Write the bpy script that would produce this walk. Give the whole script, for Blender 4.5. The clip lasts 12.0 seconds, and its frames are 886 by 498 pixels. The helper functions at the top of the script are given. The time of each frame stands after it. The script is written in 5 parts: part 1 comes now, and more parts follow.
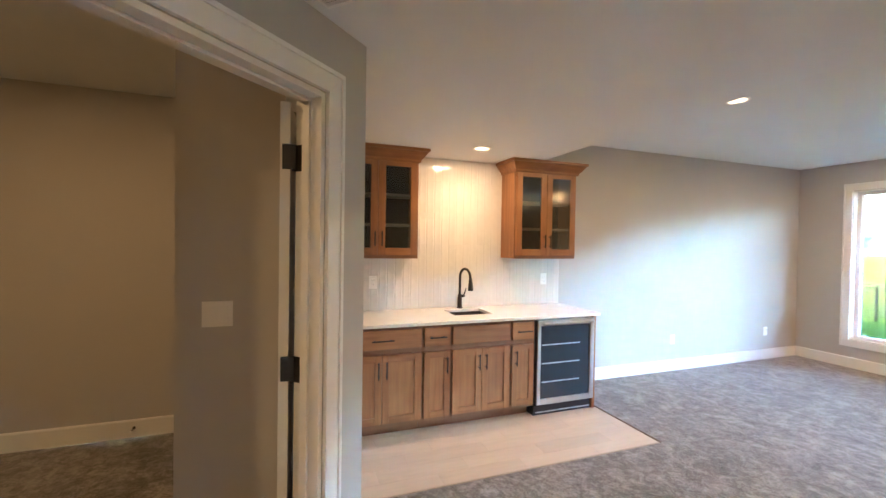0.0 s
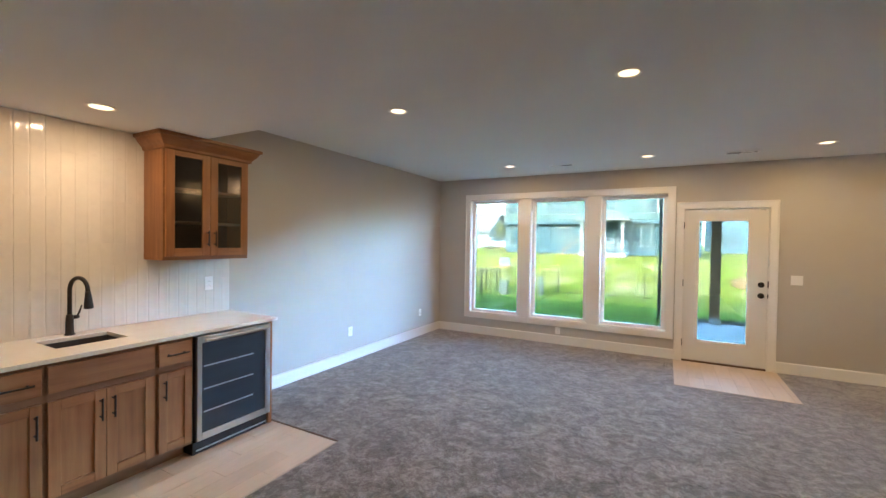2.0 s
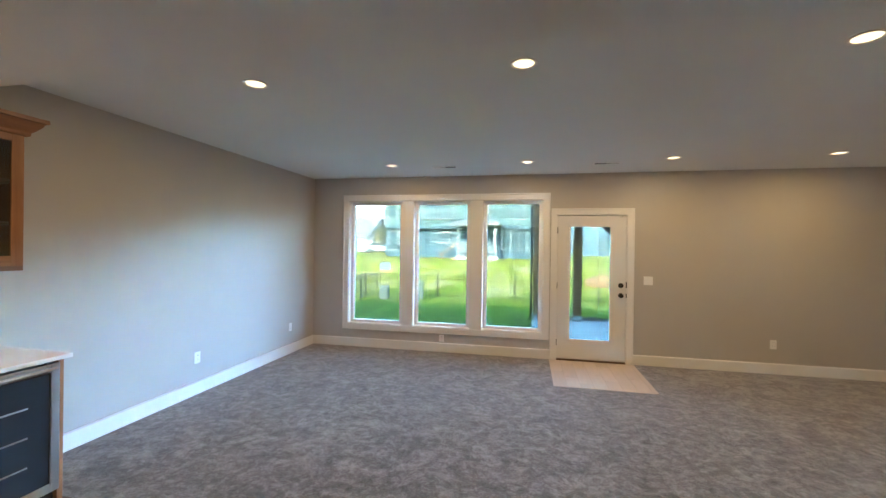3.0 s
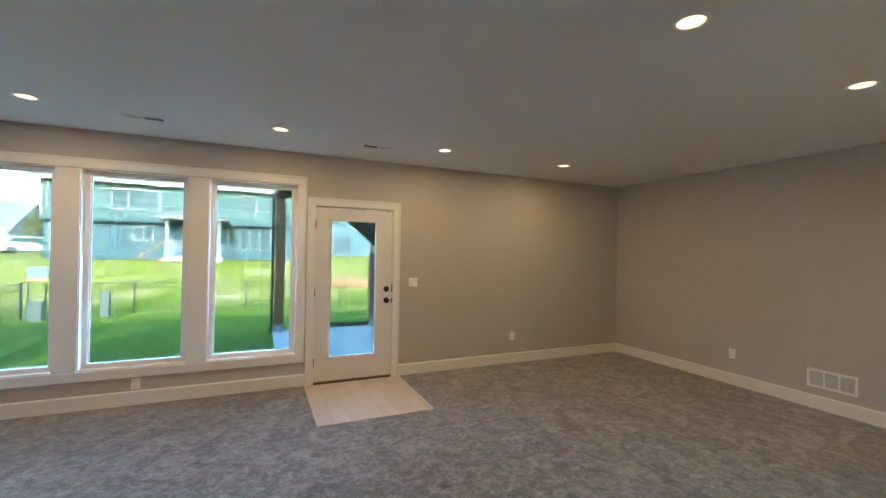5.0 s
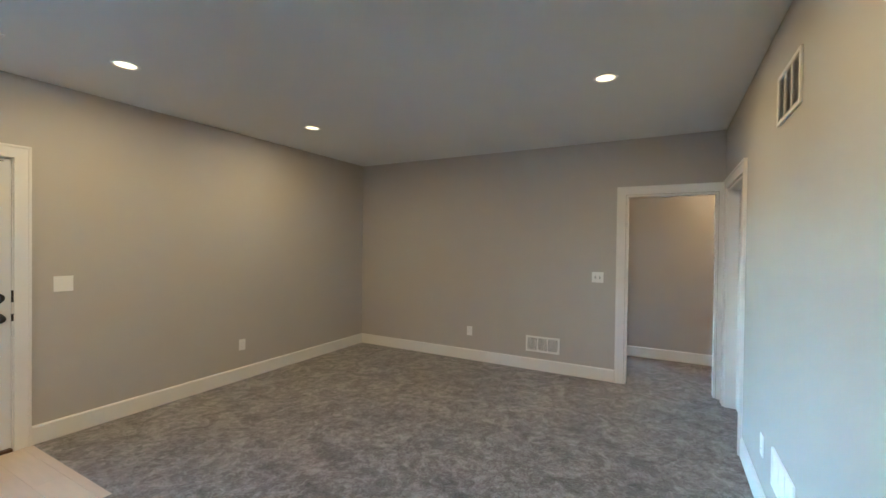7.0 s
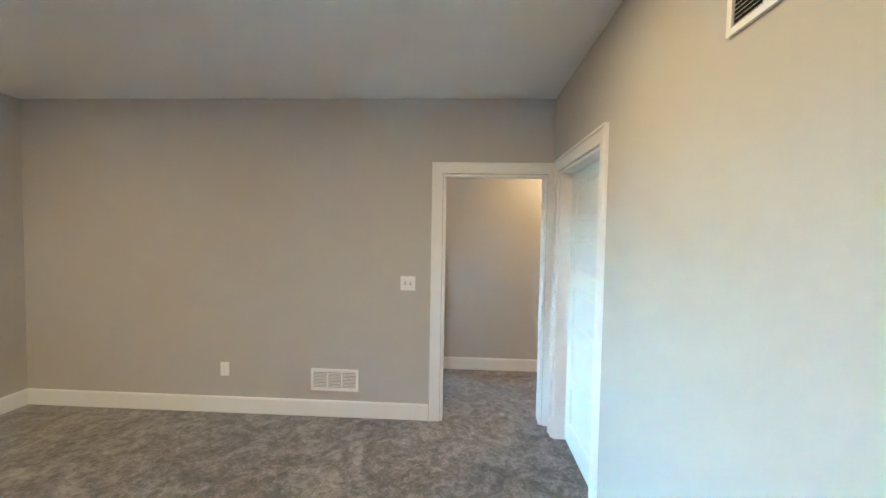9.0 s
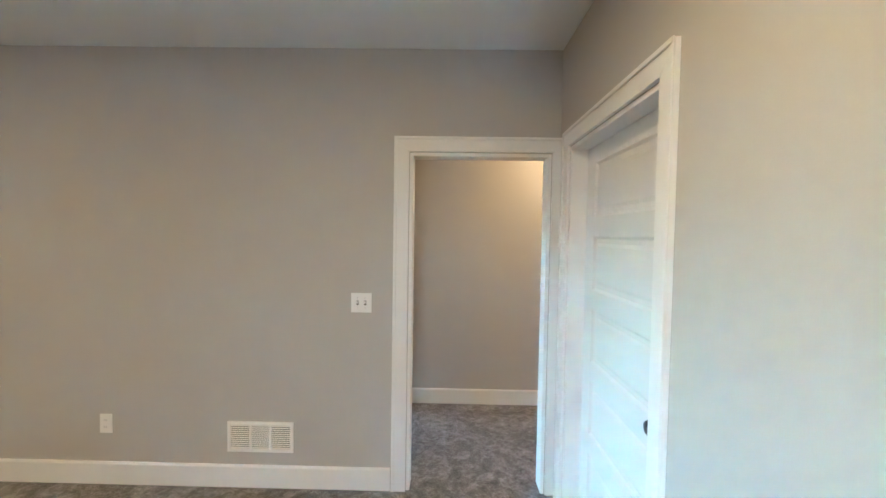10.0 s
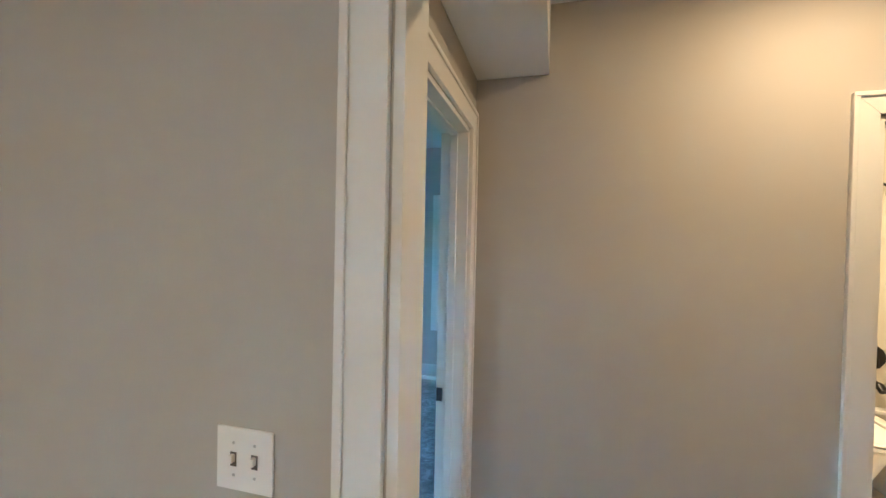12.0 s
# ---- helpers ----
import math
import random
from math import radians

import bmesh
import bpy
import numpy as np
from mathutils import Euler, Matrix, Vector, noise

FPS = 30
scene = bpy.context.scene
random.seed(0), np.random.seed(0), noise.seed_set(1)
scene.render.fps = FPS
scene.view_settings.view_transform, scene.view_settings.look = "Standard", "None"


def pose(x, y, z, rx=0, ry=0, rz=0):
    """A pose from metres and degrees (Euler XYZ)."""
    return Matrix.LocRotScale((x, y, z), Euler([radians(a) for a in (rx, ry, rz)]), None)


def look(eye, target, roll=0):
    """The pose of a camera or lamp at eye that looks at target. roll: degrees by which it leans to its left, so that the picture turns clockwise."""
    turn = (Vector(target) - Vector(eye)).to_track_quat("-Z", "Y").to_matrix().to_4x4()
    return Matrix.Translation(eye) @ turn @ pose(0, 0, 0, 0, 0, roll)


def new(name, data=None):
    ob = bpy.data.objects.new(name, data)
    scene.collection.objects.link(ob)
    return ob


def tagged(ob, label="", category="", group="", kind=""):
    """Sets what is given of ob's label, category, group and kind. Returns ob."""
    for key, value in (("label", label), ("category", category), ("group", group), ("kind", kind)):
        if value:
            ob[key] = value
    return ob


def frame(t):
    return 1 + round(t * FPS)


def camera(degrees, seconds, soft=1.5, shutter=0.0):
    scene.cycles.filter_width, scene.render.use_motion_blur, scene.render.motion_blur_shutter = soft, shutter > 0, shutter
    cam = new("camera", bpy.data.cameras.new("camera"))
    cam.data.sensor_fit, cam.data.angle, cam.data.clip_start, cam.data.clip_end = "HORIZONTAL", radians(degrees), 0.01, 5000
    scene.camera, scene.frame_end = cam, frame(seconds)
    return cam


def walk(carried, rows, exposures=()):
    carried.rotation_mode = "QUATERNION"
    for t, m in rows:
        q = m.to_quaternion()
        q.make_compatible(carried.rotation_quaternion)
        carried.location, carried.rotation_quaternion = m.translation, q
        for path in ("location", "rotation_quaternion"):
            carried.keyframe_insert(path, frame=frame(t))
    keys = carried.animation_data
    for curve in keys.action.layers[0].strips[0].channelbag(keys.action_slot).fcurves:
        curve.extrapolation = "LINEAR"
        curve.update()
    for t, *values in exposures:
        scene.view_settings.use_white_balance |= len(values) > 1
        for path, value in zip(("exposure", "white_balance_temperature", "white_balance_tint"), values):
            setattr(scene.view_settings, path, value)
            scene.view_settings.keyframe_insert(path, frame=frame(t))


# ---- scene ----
cam = camera(94.3, 12.0)
PATH = [
    (0, (0.006, 0.062, 1.53), (-1.871, 0.751, 1.497), 0.9),
    (0.5, (0.044, 0.108, 1.536), (-1.671, 1.135, 1.498), 0.9),
    (1, (0.002, 0.183, 1.545), (-1.497, 1.506, 1.502), 0.8),
    (1.5, (-0.102, 0.272, 1.555), (-1.34, 1.843, 1.515), 0.8),
    (2, (-0.181, 0.374, 1.555), (-1.135, 2.131, 1.52), 0.9),
    (2.5, (-0.264, 0.563, 1.567), (-0.936, 2.446, 1.541), 0.8),
    (4.5, (-0.575, 1.592, 1.538), (-0.122, 3.54, 1.551), 1.0),
    (5, (-0.564, 1.924, 1.54), (0.255, 3.749, 1.555), 1.0),
    (5.5, (-0.488, 2.219, 1.514), (0.676, 3.845, 1.535), 1.0),
    (6, (-0.414, 2.501, 1.507), (1.025, 3.891, 1.521), 0.9),
    (6.5, (-0.324, 2.729, 1.509), (1.309, 3.884, 1.503), 0.9),
    (7, (-0.131, 2.808, 1.484), (1.625, 3.765, 1.461), 0.7),
    (7.5, (0.154, 2.997, 1.506), (2.029, 3.693, 1.462), 0.9),
    (9.5, (1.809, 3.017, 1.577), (3.807, 3.058, 1.497), 0.9),
    (10, (2.262, 2.96, 1.554), (4.261, 2.99, 1.482), 0.9),
    (10.5, (2.723, 2.926, 1.522), (4.721, 3.008, 1.481), 0.9),
    (11, (3.173, 2.896, 1.528), (5.166, 3.063, 1.495), 0.7),
    (11.5, (3.62, 2.895, 1.529), (5.594, 3.216, 1.51), 0.6),
    (12, (4.057, 2.938, 1.546), (5.989, 3.456, 1.517), 1.2),
]
walk(cam, [(t, look(eye, target, roll)) for t, eye, target, roll in PATH],
     exposures=[(0.0, 6.88, 5100, 6), (1.0, 6.42, 5050, 5), (2.0, 6.1, 5000, 4), (2.7, 6.02, 4980, 2), (4.5, 5.83, 4950, 0), (5.5, 5.83, 4850, -1),
                (6.5, 6.03, 4500, -3), (7.0, 6.1, 4400, -4), (7.7, 6.62, 4400, -4), (9.5, 6.73, 4400, -5), (10.0, 6.72, 4400, -4), (11.0, 6.7, 4200, -7), (11.5, 6.68, 4200, -6), (12.0, 6.43, 4350, -3)])

# ---- world, sun and exposure ----
SUN_UP, SUN_FROM = 24.0, 188.0     # elevation, compass bearing of the sun (0 = +y, clockwise)
world = bpy.data.worlds.new("sky")
scene.world = world
world.use_nodes = True
wn = world.node_tree
sky = wn.nodes.new("ShaderNodeTexSky")
sky.sky_type = "NISHITA"
sky.sun_disc = False
sky.sun_elevation = radians(SUN_UP)
sky.sun_rotation = radians(SUN_FROM)
wn.nodes["Background"].inputs["Strength"].default_value = 0.54
wn.links.new(sky.outputs["Color"], wn.nodes["Background"].inputs["Color"])

sun_data = bpy.data.lights.new("sun", "SUN")
sun_data.energy = 5.0
sun_data.angle = radians(0.5)
sun_data.color = (1.0, 0.93, 0.82)
sun = new("sun", sun_data)
_b, _e = radians(SUN_FROM), radians(SUN_UP)
sun_way = Vector((math.sin(_b) * math.cos(_e), math.cos(_b) * math.cos(_e), math.sin(_e)))
sun.matrix_world = look(tuple(sun_way * 60), (0, 0, 0))

# ---- plan, in metres ----
N, W, E, S = 6.81, -3.74, 4.695, 2.317      # inner faces of the walls of the large room
CEIL, LOW = 2.63, 2.334                    # high ceiling, dropped ceiling south of the soffit edge
T = 0.12                                   # inner wall thickness
HALL_X, HALL_N = 5.996, 3.308              # far wall and north wall of the hall
KX, KY = -1.72, 0.344                      # outside corner where the angled wall meets the bar alcove
COUNTER = 0.895

# ---- materials ----
def shader(name):
    m = bpy.data.materials.new(name)
    m.use_nodes = True
    return m, m.node_tree.nodes, m.node_tree.links, m.node_tree.nodes["Principled BSDF"]


def coords(nodes, links, scale=(1, 1, 1), world_space=False):
    mp = nodes.new("ShaderNodeMapping")
    mp.inputs["Scale"].default_value = scale
    if world_space:
        links.new(nodes.new("ShaderNodeNewGeometry").outputs["Position"], mp.inputs["Vector"])
    else:
        links.new(nodes.new("ShaderNodeTexCoord").outputs["Object"], mp.inputs["Vector"])
    return mp


def noise_at(nodes, links, mp, scale, detail=4.0, rough=0.55):
    n = nodes.new("ShaderNodeTexNoise")
    n.inputs["Scale"].default_value = scale
    n.inputs["Detail"].default_value = detail
    n.inputs["Roughness"].default_value = rough
    links.new(mp.outputs["Vector"], n.inputs["Vector"])
    return n


def ramp_of(nodes, links, source, stops):
    r = nodes.new("ShaderNodeValToRGB")
    els = r.color_ramp.elements
    while len(els) < len(stops):
        els.new(0.5)
    for e, (p, c) in zip(els, stops):
        e.position, e.color = p, (*c, 1)
    links.new(source, r.inputs["Fac"])
    return r


def surface(name, base, rough=0.6, spread=0.06, scale=3.0, fine=60.0, bump=0.05, metal=0.0, coat=0.0, stretch=(1, 1, 1), per_object=0.0, spec=0.5):
    """Paint, metal or stone: a base colour that drifts at two scales, uneven gloss and a fine relief."""
    m, nodes, links, p = shader(name)
    mp = coords(nodes, links, stretch, world_space=True)
    big = noise_at(nodes, links, mp, scale, 3)
    small = noise_at(nodes, links, mp, fine, 3)
    mix = nodes.new("ShaderNodeMix")
    mix.data_type = "FLOAT"
    mix.inputs[0].default_value = 0.4
    links.new(big.outputs["Fac"], mix.inputs[2])
    links.new(small.outputs["Fac"], mix.inputs[3])
    lo = tuple(max(0, c * (1 - spread)) for c in base)
    hi = tuple(min(1, c * (1 + spread)) for c in base)
    r = ramp_of(nodes, links, mix.outputs[0], [(0.3, lo), (0.7, hi)])
    out = r.outputs["Color"]
    if per_object:
        info = nodes.new("ShaderNodeObjectInfo")
        hsv = nodes.new("ShaderNodeHueSaturation")
        rng = nodes.new("ShaderNodeMapRange")
        rng.inputs["To Min"].default_value = 1 - per_object
        rng.inputs["To Max"].default_value = 1 + per_object
        links.new(info.outputs["Random"], rng.inputs["Value"])
        links.new(rng.outputs["Result"], hsv.inputs["Value"])
        links.new(out, hsv.inputs["Color"])
        out = hsv.outputs["Color"]
    links.new(out, p.inputs["Base Color"])
    rr = nodes.new("ShaderNodeMapRange")
    rr.inputs["To Min"].default_value = max(0.02, rough - 0.06)
    rr.inputs["To Max"].default_value = min(1, rough + 0.06)
    links.new(big.outputs["Fac"], rr.inputs["Value"])
    links.new(rr.outputs["Result"], p.inputs["Roughness"])
    p.inputs["Metallic"].default_value = metal
    p.inputs["Coat Weight"].default_value = coat
    p.inputs["Specular IOR Level"].default_value = spec
    if bump:
        b = nodes.new("ShaderNodeBump")
        b.inputs["Strength"].default_value = bump
        b.inputs["Distance"].default_value = 0.004
        links.new(small.outputs["Fac"], b.inputs["Height"])
        links.new(b.outputs["Normal"], p.inputs["Normal"])
    return m


def wood(name, dark, light, along="z", rough=0.42):
    """Stained wood: long grain streaks along one axis, pores, and a shade that differs from board to board."""
    m, nodes, links, p = shader(name)
    s = {"x": (0.06, 1, 1), "y": (1, 0.06, 1), "z": (1, 1, 0.06)}[along]
    mp = coords(nodes, links, s, world_space=True)
    info = nodes.new("ShaderNodeObjectInfo")
    shift = nodes.new("ShaderNodeVectorMath")
    shift.operation = "SCALE"
    shift.inputs[0].default_value = (13.0, 7.0, 5.0)
    links.new(info.outputs["Random"], shift.inputs["Scale"])
    links.new(shift.outputs["Vector"], mp.inputs["Location"])
    grain = noise_at(nodes, links, mp, 26.0, 5, 0.6)
    pores = noise_at(nodes, links, mp, 190.0, 2, 0.5)
    blotch = noise_at(nodes, links, coords(nodes, links, (1, 1, 1), True), 5.0, 2)
    mix = nodes.new("ShaderNodeMix")
    mix.data_type = "FLOAT"
    mix.inputs[0].default_value = 0.3
    links.new(grain.outputs["Fac"], mix.inputs[2])
    links.new(blotch.outputs["Fac"], mix.inputs[3])
    r = ramp_of(nodes, links, mix.outputs[0], [(0.3, dark), (0.5, tuple((a + b) / 2 for a, b in zip(dark, light))), (0.72, light)])
    hsv = nodes.new("ShaderNodeHueSaturation")
    rng = nodes.new("ShaderNodeMapRange")
    rng.inputs["To Min"].default_value = 0.88
    rng.inputs["To Max"].default_value = 1.1
    links.new(info.outputs["Random"], rng.inputs["Value"])
    links.new(rng.outputs["Result"], hsv.inputs["Value"])
    links.new(r.outputs["Color"], hsv.inputs["Color"])
    links.new(hsv.outputs["Color"], p.inputs["Base Color"])
    p.inputs["Roughness"].default_value = rough
    b = nodes.new("ShaderNodeBump")
    b.inputs["Strength"].default_value = 0.08
    b.inputs["Distance"].default_value = 0.002
    links.new(pores.outputs["Fac"], b.inputs["Height"])
    links.new(b.outputs["Normal"], p.inputs["Normal"])
    return m


def carpet_material():
    """Cut-pile carpet: tufts, and large patches where the pile lies one way or the other."""
    m, nodes, links, p = shader("carpet")
    mp = coords(nodes, links, (1, 1, 1), True)
    lay = noise_at(nodes, links, mp, 4.2, 6, 0.66)
    lay.inputs["Distortion"].default_value = 1.3
    clump = noise_at(nodes, links, mp, 19.0, 4, 0.65)
    clump.inputs["Distortion"].default_value = 0.7
    tuft = noise_at(nodes, links, mp, 85.0, 3, 0.65)
    mix = nodes.new("ShaderNodeMix")
    mix.data_type = "FLOAT"
    mix.inputs[0].default_value = 0.46
    links.new(lay.outputs["Fac"], mix.inputs[2])
    links.new(clump.outputs["Fac"], mix.inputs[3])
    mix2 = nodes.new("ShaderNodeMix")
    mix2.data_type = "FLOAT"
    mix2.inputs[0].default_value = 0.25
    links.new(mix.outputs[0], mix2.inputs[2])
    links.new(tuft.outputs["Fac"], mix2.inputs[3])
    r = ramp_of(nodes, links, mix2.outputs[0], [(0.385, (0.036, 0.029, 0.025)), (0.48, (0.122, 0.106, 0.097)), (0.6, (0.32, 0.296, 0.284))])
    links.new(r.outputs["Color"], p.inputs["Base Color"])
    p.inputs["Roughness"].default_value = 0.95
    p.inputs["Specular IOR Level"].default_value = 0.15
    p.inputs["Sheen Weight"].default_value = 0.6
    p.inputs["Sheen Roughness"].default_value = 0.5
    b = nodes.new("ShaderNodeBump")
    b.inputs["Strength"].default_value = 0.6
    b.inputs["Distance"].default_value = 0.016
    links.new(mix2.outputs[0], b.inputs["Height"])
    links.new(b.outputs["Normal"], p.inputs["Normal"])
    return m


def grass_material():
    m, nodes, links, p = shader("lawn")
    mp = coords(nodes, links, (1, 1, 1), True)
    patch = noise_at(nodes, links, mp, 0.55, 5, 0.65)
    blade = noise_at(nodes, links, mp, 26.0, 4, 0.7)
    mix = nodes.new("ShaderNodeMix")
    mix.data_type = "FLOAT"
    mix.inputs[0].default_value = 0.35
    links.new(patch.outputs["Fac"], mix.inputs[2])
    links.new(blade.outputs["Fac"], mix.inputs[3])
    fresh = ramp_of(nodes, links, mix.outputs[0], [(0.3, (0.075, 0.13, 0.008)), (0.55, (0.12, 0.175, 0.014)), (0.75, (0.175, 0.205, 0.022))])
    dry_sunlit = ramp_of(nodes, links, mix.outputs[0], [(0.4, (0.14, 0.172, 0.014)), (0.5, (0.215, 0.208, 0.035)), (0.61, (0.36, 0.3, 0.14))])
    # newly seeded slope beyond the fence: bare, straw-coloured patches, plus sunlight painted in yellow
    sep = nodes.new("ShaderNodeSeparateXYZ")
    links.new(nodes.new("ShaderNodeNewGeometry").outputs["Position"], sep.inputs["Vector"])
    rng = nodes.new("ShaderNodeMapRange")
    rng.inputs["From Min"].default_value = 18.0
    rng.inputs["From Max"].default_value = 25.0
    links.new(sep.outputs["Y"], rng.inputs["Value"])
    mc = nodes.new("ShaderNodeMix")
    mc.data_type = "RGBA"
    links.new(rng.outputs["Result"], mc.inputs[0])
    links.new(fresh.outputs["Color"], mc.inputs[6])
    links.new(dry_sunlit.outputs["Color"], mc.inputs[7])
    links.new(mc.outputs[2], p.inputs["Base Color"])
    p.inputs["Roughness"].default_value = 0.9
    p.inputs["Specular IOR Level"].default_value = 0.06
    b = nodes.new("ShaderNodeBump")
    b.inputs["Strength"].default_value = 1.0
    b.inputs["Distance"].default_value = 0.05
    links.new(blade.outputs["Fac"], b.inputs["Height"])
    links.new(b.outputs["Normal"], p.inputs["Normal"])
    return m


def glass_material(name, tint=(1, 1, 1), rough=0.0):
    m, nodes, links, p = shader(name)
    p.inputs["Base Color"].default_value = (*tint, 1)
    p.inputs["Roughness"].default_value = rough
    p.inputs["Transmission Weight"].default_value = 1.0
    p.inputs["IOR"].default_value = 1.45
    return m


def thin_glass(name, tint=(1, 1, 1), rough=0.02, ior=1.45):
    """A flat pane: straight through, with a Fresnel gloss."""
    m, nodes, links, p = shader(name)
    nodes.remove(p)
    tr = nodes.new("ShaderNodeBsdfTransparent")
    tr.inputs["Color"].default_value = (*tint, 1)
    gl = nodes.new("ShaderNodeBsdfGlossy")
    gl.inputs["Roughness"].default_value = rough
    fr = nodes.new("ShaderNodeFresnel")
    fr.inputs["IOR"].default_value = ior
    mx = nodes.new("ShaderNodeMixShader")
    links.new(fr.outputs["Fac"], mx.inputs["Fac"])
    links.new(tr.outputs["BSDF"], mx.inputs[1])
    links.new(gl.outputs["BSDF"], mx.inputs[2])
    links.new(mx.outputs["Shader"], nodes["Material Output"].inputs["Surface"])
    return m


M_WALL = surface("wall_paint", (0.50, 0.476, 0.438), 0.62, 0.025, 1.2, 240, 0.04)
M_CEIL = surface("ceiling_paint", (0.80, 0.82, 0.815), 0.85, 0.02, 1.0, 160, 0.12)
M_TRIM = surface("white_trim_paint", (0.81, 0.805, 0.78), 0.4, 0.015, 3, 90, 0.0)
M_DOORP = surface("white_door_paint", (0.74, 0.735, 0.715), 0.42, 0.015, 3, 110, 0.0)
M_VINYL = surface("white_vinyl", (0.82, 0.83, 0.83), 0.35, 0.01, 3, 60, 0.0)
M_PLATE = surface("white_plastic", (0.87, 0.865, 0.84), 0.3, 0.01, 5, 60, 0.0)
M_SLOT = surface("toggle_slot", (0.1, 0.09, 0.08), 0.5, 0.05)
M_DARK = surface("dark_void", (0.02, 0.02, 0.02), 0.9, 0.1, 5, 60, 0.0)
M_BLACK = surface("oil_rubbed_black_metal", (0.012, 0.010, 0.009), 0.45, 0.2, 12, 90, 0.03, metal=0.15)
M_STEEL = surface("brushed_steel", (0.56, 0.56, 0.55), 0.3, 0.05, 4, 300, 0.04, metal=1.0, stretch=(1, 1, 0.05))
M_CARPET = carpet_material()
M_WOODV = wood("stained_maple_upright", (0.19, 0.077, 0.022), (0.36, 0.168, 0.054), "z")
M_WOODH = wood("stained_maple_level", (0.19, 0.077, 0.022), (0.36, 0.168, 0.054), "y")
M_WOODD = wood("stained_maple_dark", (0.15, 0.07, 0.028), (0.25, 0.125, 0.052), "y")
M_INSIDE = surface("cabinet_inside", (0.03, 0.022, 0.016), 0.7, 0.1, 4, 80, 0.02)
M_SHELFG = surface("shelf_edge", (0.6, 0.5, 0.38), 0.4, 0.05, 4, 80, 0.02)
M_QUARTZ = surface("white_quartz", (0.80, 0.785, 0.75), 0.16, 0.03, 6, 90, 0.0)
M_BSPLASH = surface("glazed_tile", (0.70, 0.685, 0.645), 0.08, 0.05, 6, 22, 0.12, coat=0.3, per_object=0.03)
M_GROUT = surface("grout", (0.66, 0.64, 0.6), 0.85, 0.05, 8, 120, 0.1)
M_GROUTF = surface("floor_grout", (0.50, 0.425, 0.34), 0.85, 0.05, 8, 120, 0.1)
M_BRONZE = surface("bronze_strip", (0.11, 0.065, 0.04), 0.45, 0.1, 8, 80, 0.03, metal=0.4)
M_FLOORT = surface("beige_floor_tile", (0.60, 0.51, 0.41), 0.4, 0.1, 5, 30, 0.04, stretch=(1, 0.15, 1), per_object=0.06)
M_SINK = surface("dark_sink", (0.05, 0.04, 0.035), 0.35, 0.1, 6, 80, 0.03)
M_FRIDGEG = surface("smoked_fridge_glass", (0.02, 0.026, 0.03), 0.06, 0.05, 5, 50, 0.0)
M_RACK = surface("rack_edge", (0.55, 0.57, 0.58), 0.3, 0.03, 5, 60, 0.0, metal=0.8)
# dark tint added to dim the view outdoors, as a lower exposure would
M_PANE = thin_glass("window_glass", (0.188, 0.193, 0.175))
M_CABGLASS = thin_glass("cabinet_glass", (0.72, 0.68, 0.64), 0.1, 1.6)
M_LAWN = grass_material()
M_CONC = surface("patio_concrete", (0.46, 0.47, 0.48), 0.85, 0.08, 1.5, 60, 0.15)
M_CEDAR = wood("cedar_post", (0.14, 0.07, 0.024), (0.30, 0.16, 0.06), "z", 0.7)
M_DECK = wood("deck_timber", (0.05, 0.03, 0.018), (0.11, 0.07, 0.04), "x", 0.75)
M_MULCH = surface("mulch", (0.05, 0.035, 0.025), 0.95, 0.4, 12, 60, 0.8)
M_FENCE = surface("black_fence_metal", (0.008, 0.008, 0.008), 0.75, 0.1, 5, 60, 0.0)
M_TEAL = surface("teal_siding", (0.072, 0.104, 0.102), 0.8, 0.06, 0.6, 20, 0.05, spec=0.15)
M_TEALD = surface("blue_siding", (0.056, 0.085, 0.1), 0.8, 0.06, 0.6, 20, 0.05, spec=0.15)
M_GREYH = surface("grey_siding", (0.3, 0.31, 0.32), 0.8, 0.05, 0.6, 20, 0.05, spec=0.15)
M_BLUEH = surface("blue_grey_siding", (0.09, 0.13, 0.165), 0.8, 0.05, 0.6, 20, 0.05, spec=0.15)
M_WHITEH = surface("pale_siding", (0.42, 0.42, 0.4), 0.7, 0.05, 0.6, 20, 0.05)
M_ROOF = surface("grey_shingle", (0.16, 0.155, 0.15), 0.9, 0.15, 2, 25, 0.3)
M_HGLASS = surface("dark_house_glass", (0.035, 0.06, 0.07), 0.5, 0.2, 1, 20, 0.0, spec=0.12)
M_HTRIM = surface("house_trim", (0.2, 0.2, 0.195), 0.7, 0.03, 1, 20, 0.0)
M_UTIL = surface("pale_green_enamel", (0.085, 0.1, 0.085), 0.5, 0.05, 4, 60, 0.0)
M_SIGN = surface("white_sign", (0.12, 0.15, 0.19), 0.5, 0.02, 4, 60, 0.0)
M_SIGNR = surface("orange_sign", (0.6, 0.2, 0.06), 0.5, 0.05, 4, 60, 0.0)
M_TUB = surface("white_tub", (0.8, 0.78, 0.74), 0.15, 0.02, 4, 60, 0.0)
M_BATHW = surface("shower_surround", (0.72, 0.68, 0.58), 0.25, 0.03, 4, 60, 0.0)
M_EARTH = surface("red_brown_earth", (0.26, 0.14, 0.06), 0.95, 0.25, 1.5, 20, 0.6)
M_LENS, _n, _l, _p = shader("lamp_lens")
_p.inputs["Base Color"].default_value = (0.9, 0.86, 0.78, 1)
# orange emission round the smaller lamp disc stands in for its bloom
_p.inputs["Emission Color"].default_value = (1.0, 0.62, 0.26, 1)
_p.inputs["Emission Strength"].default_value = 0.045


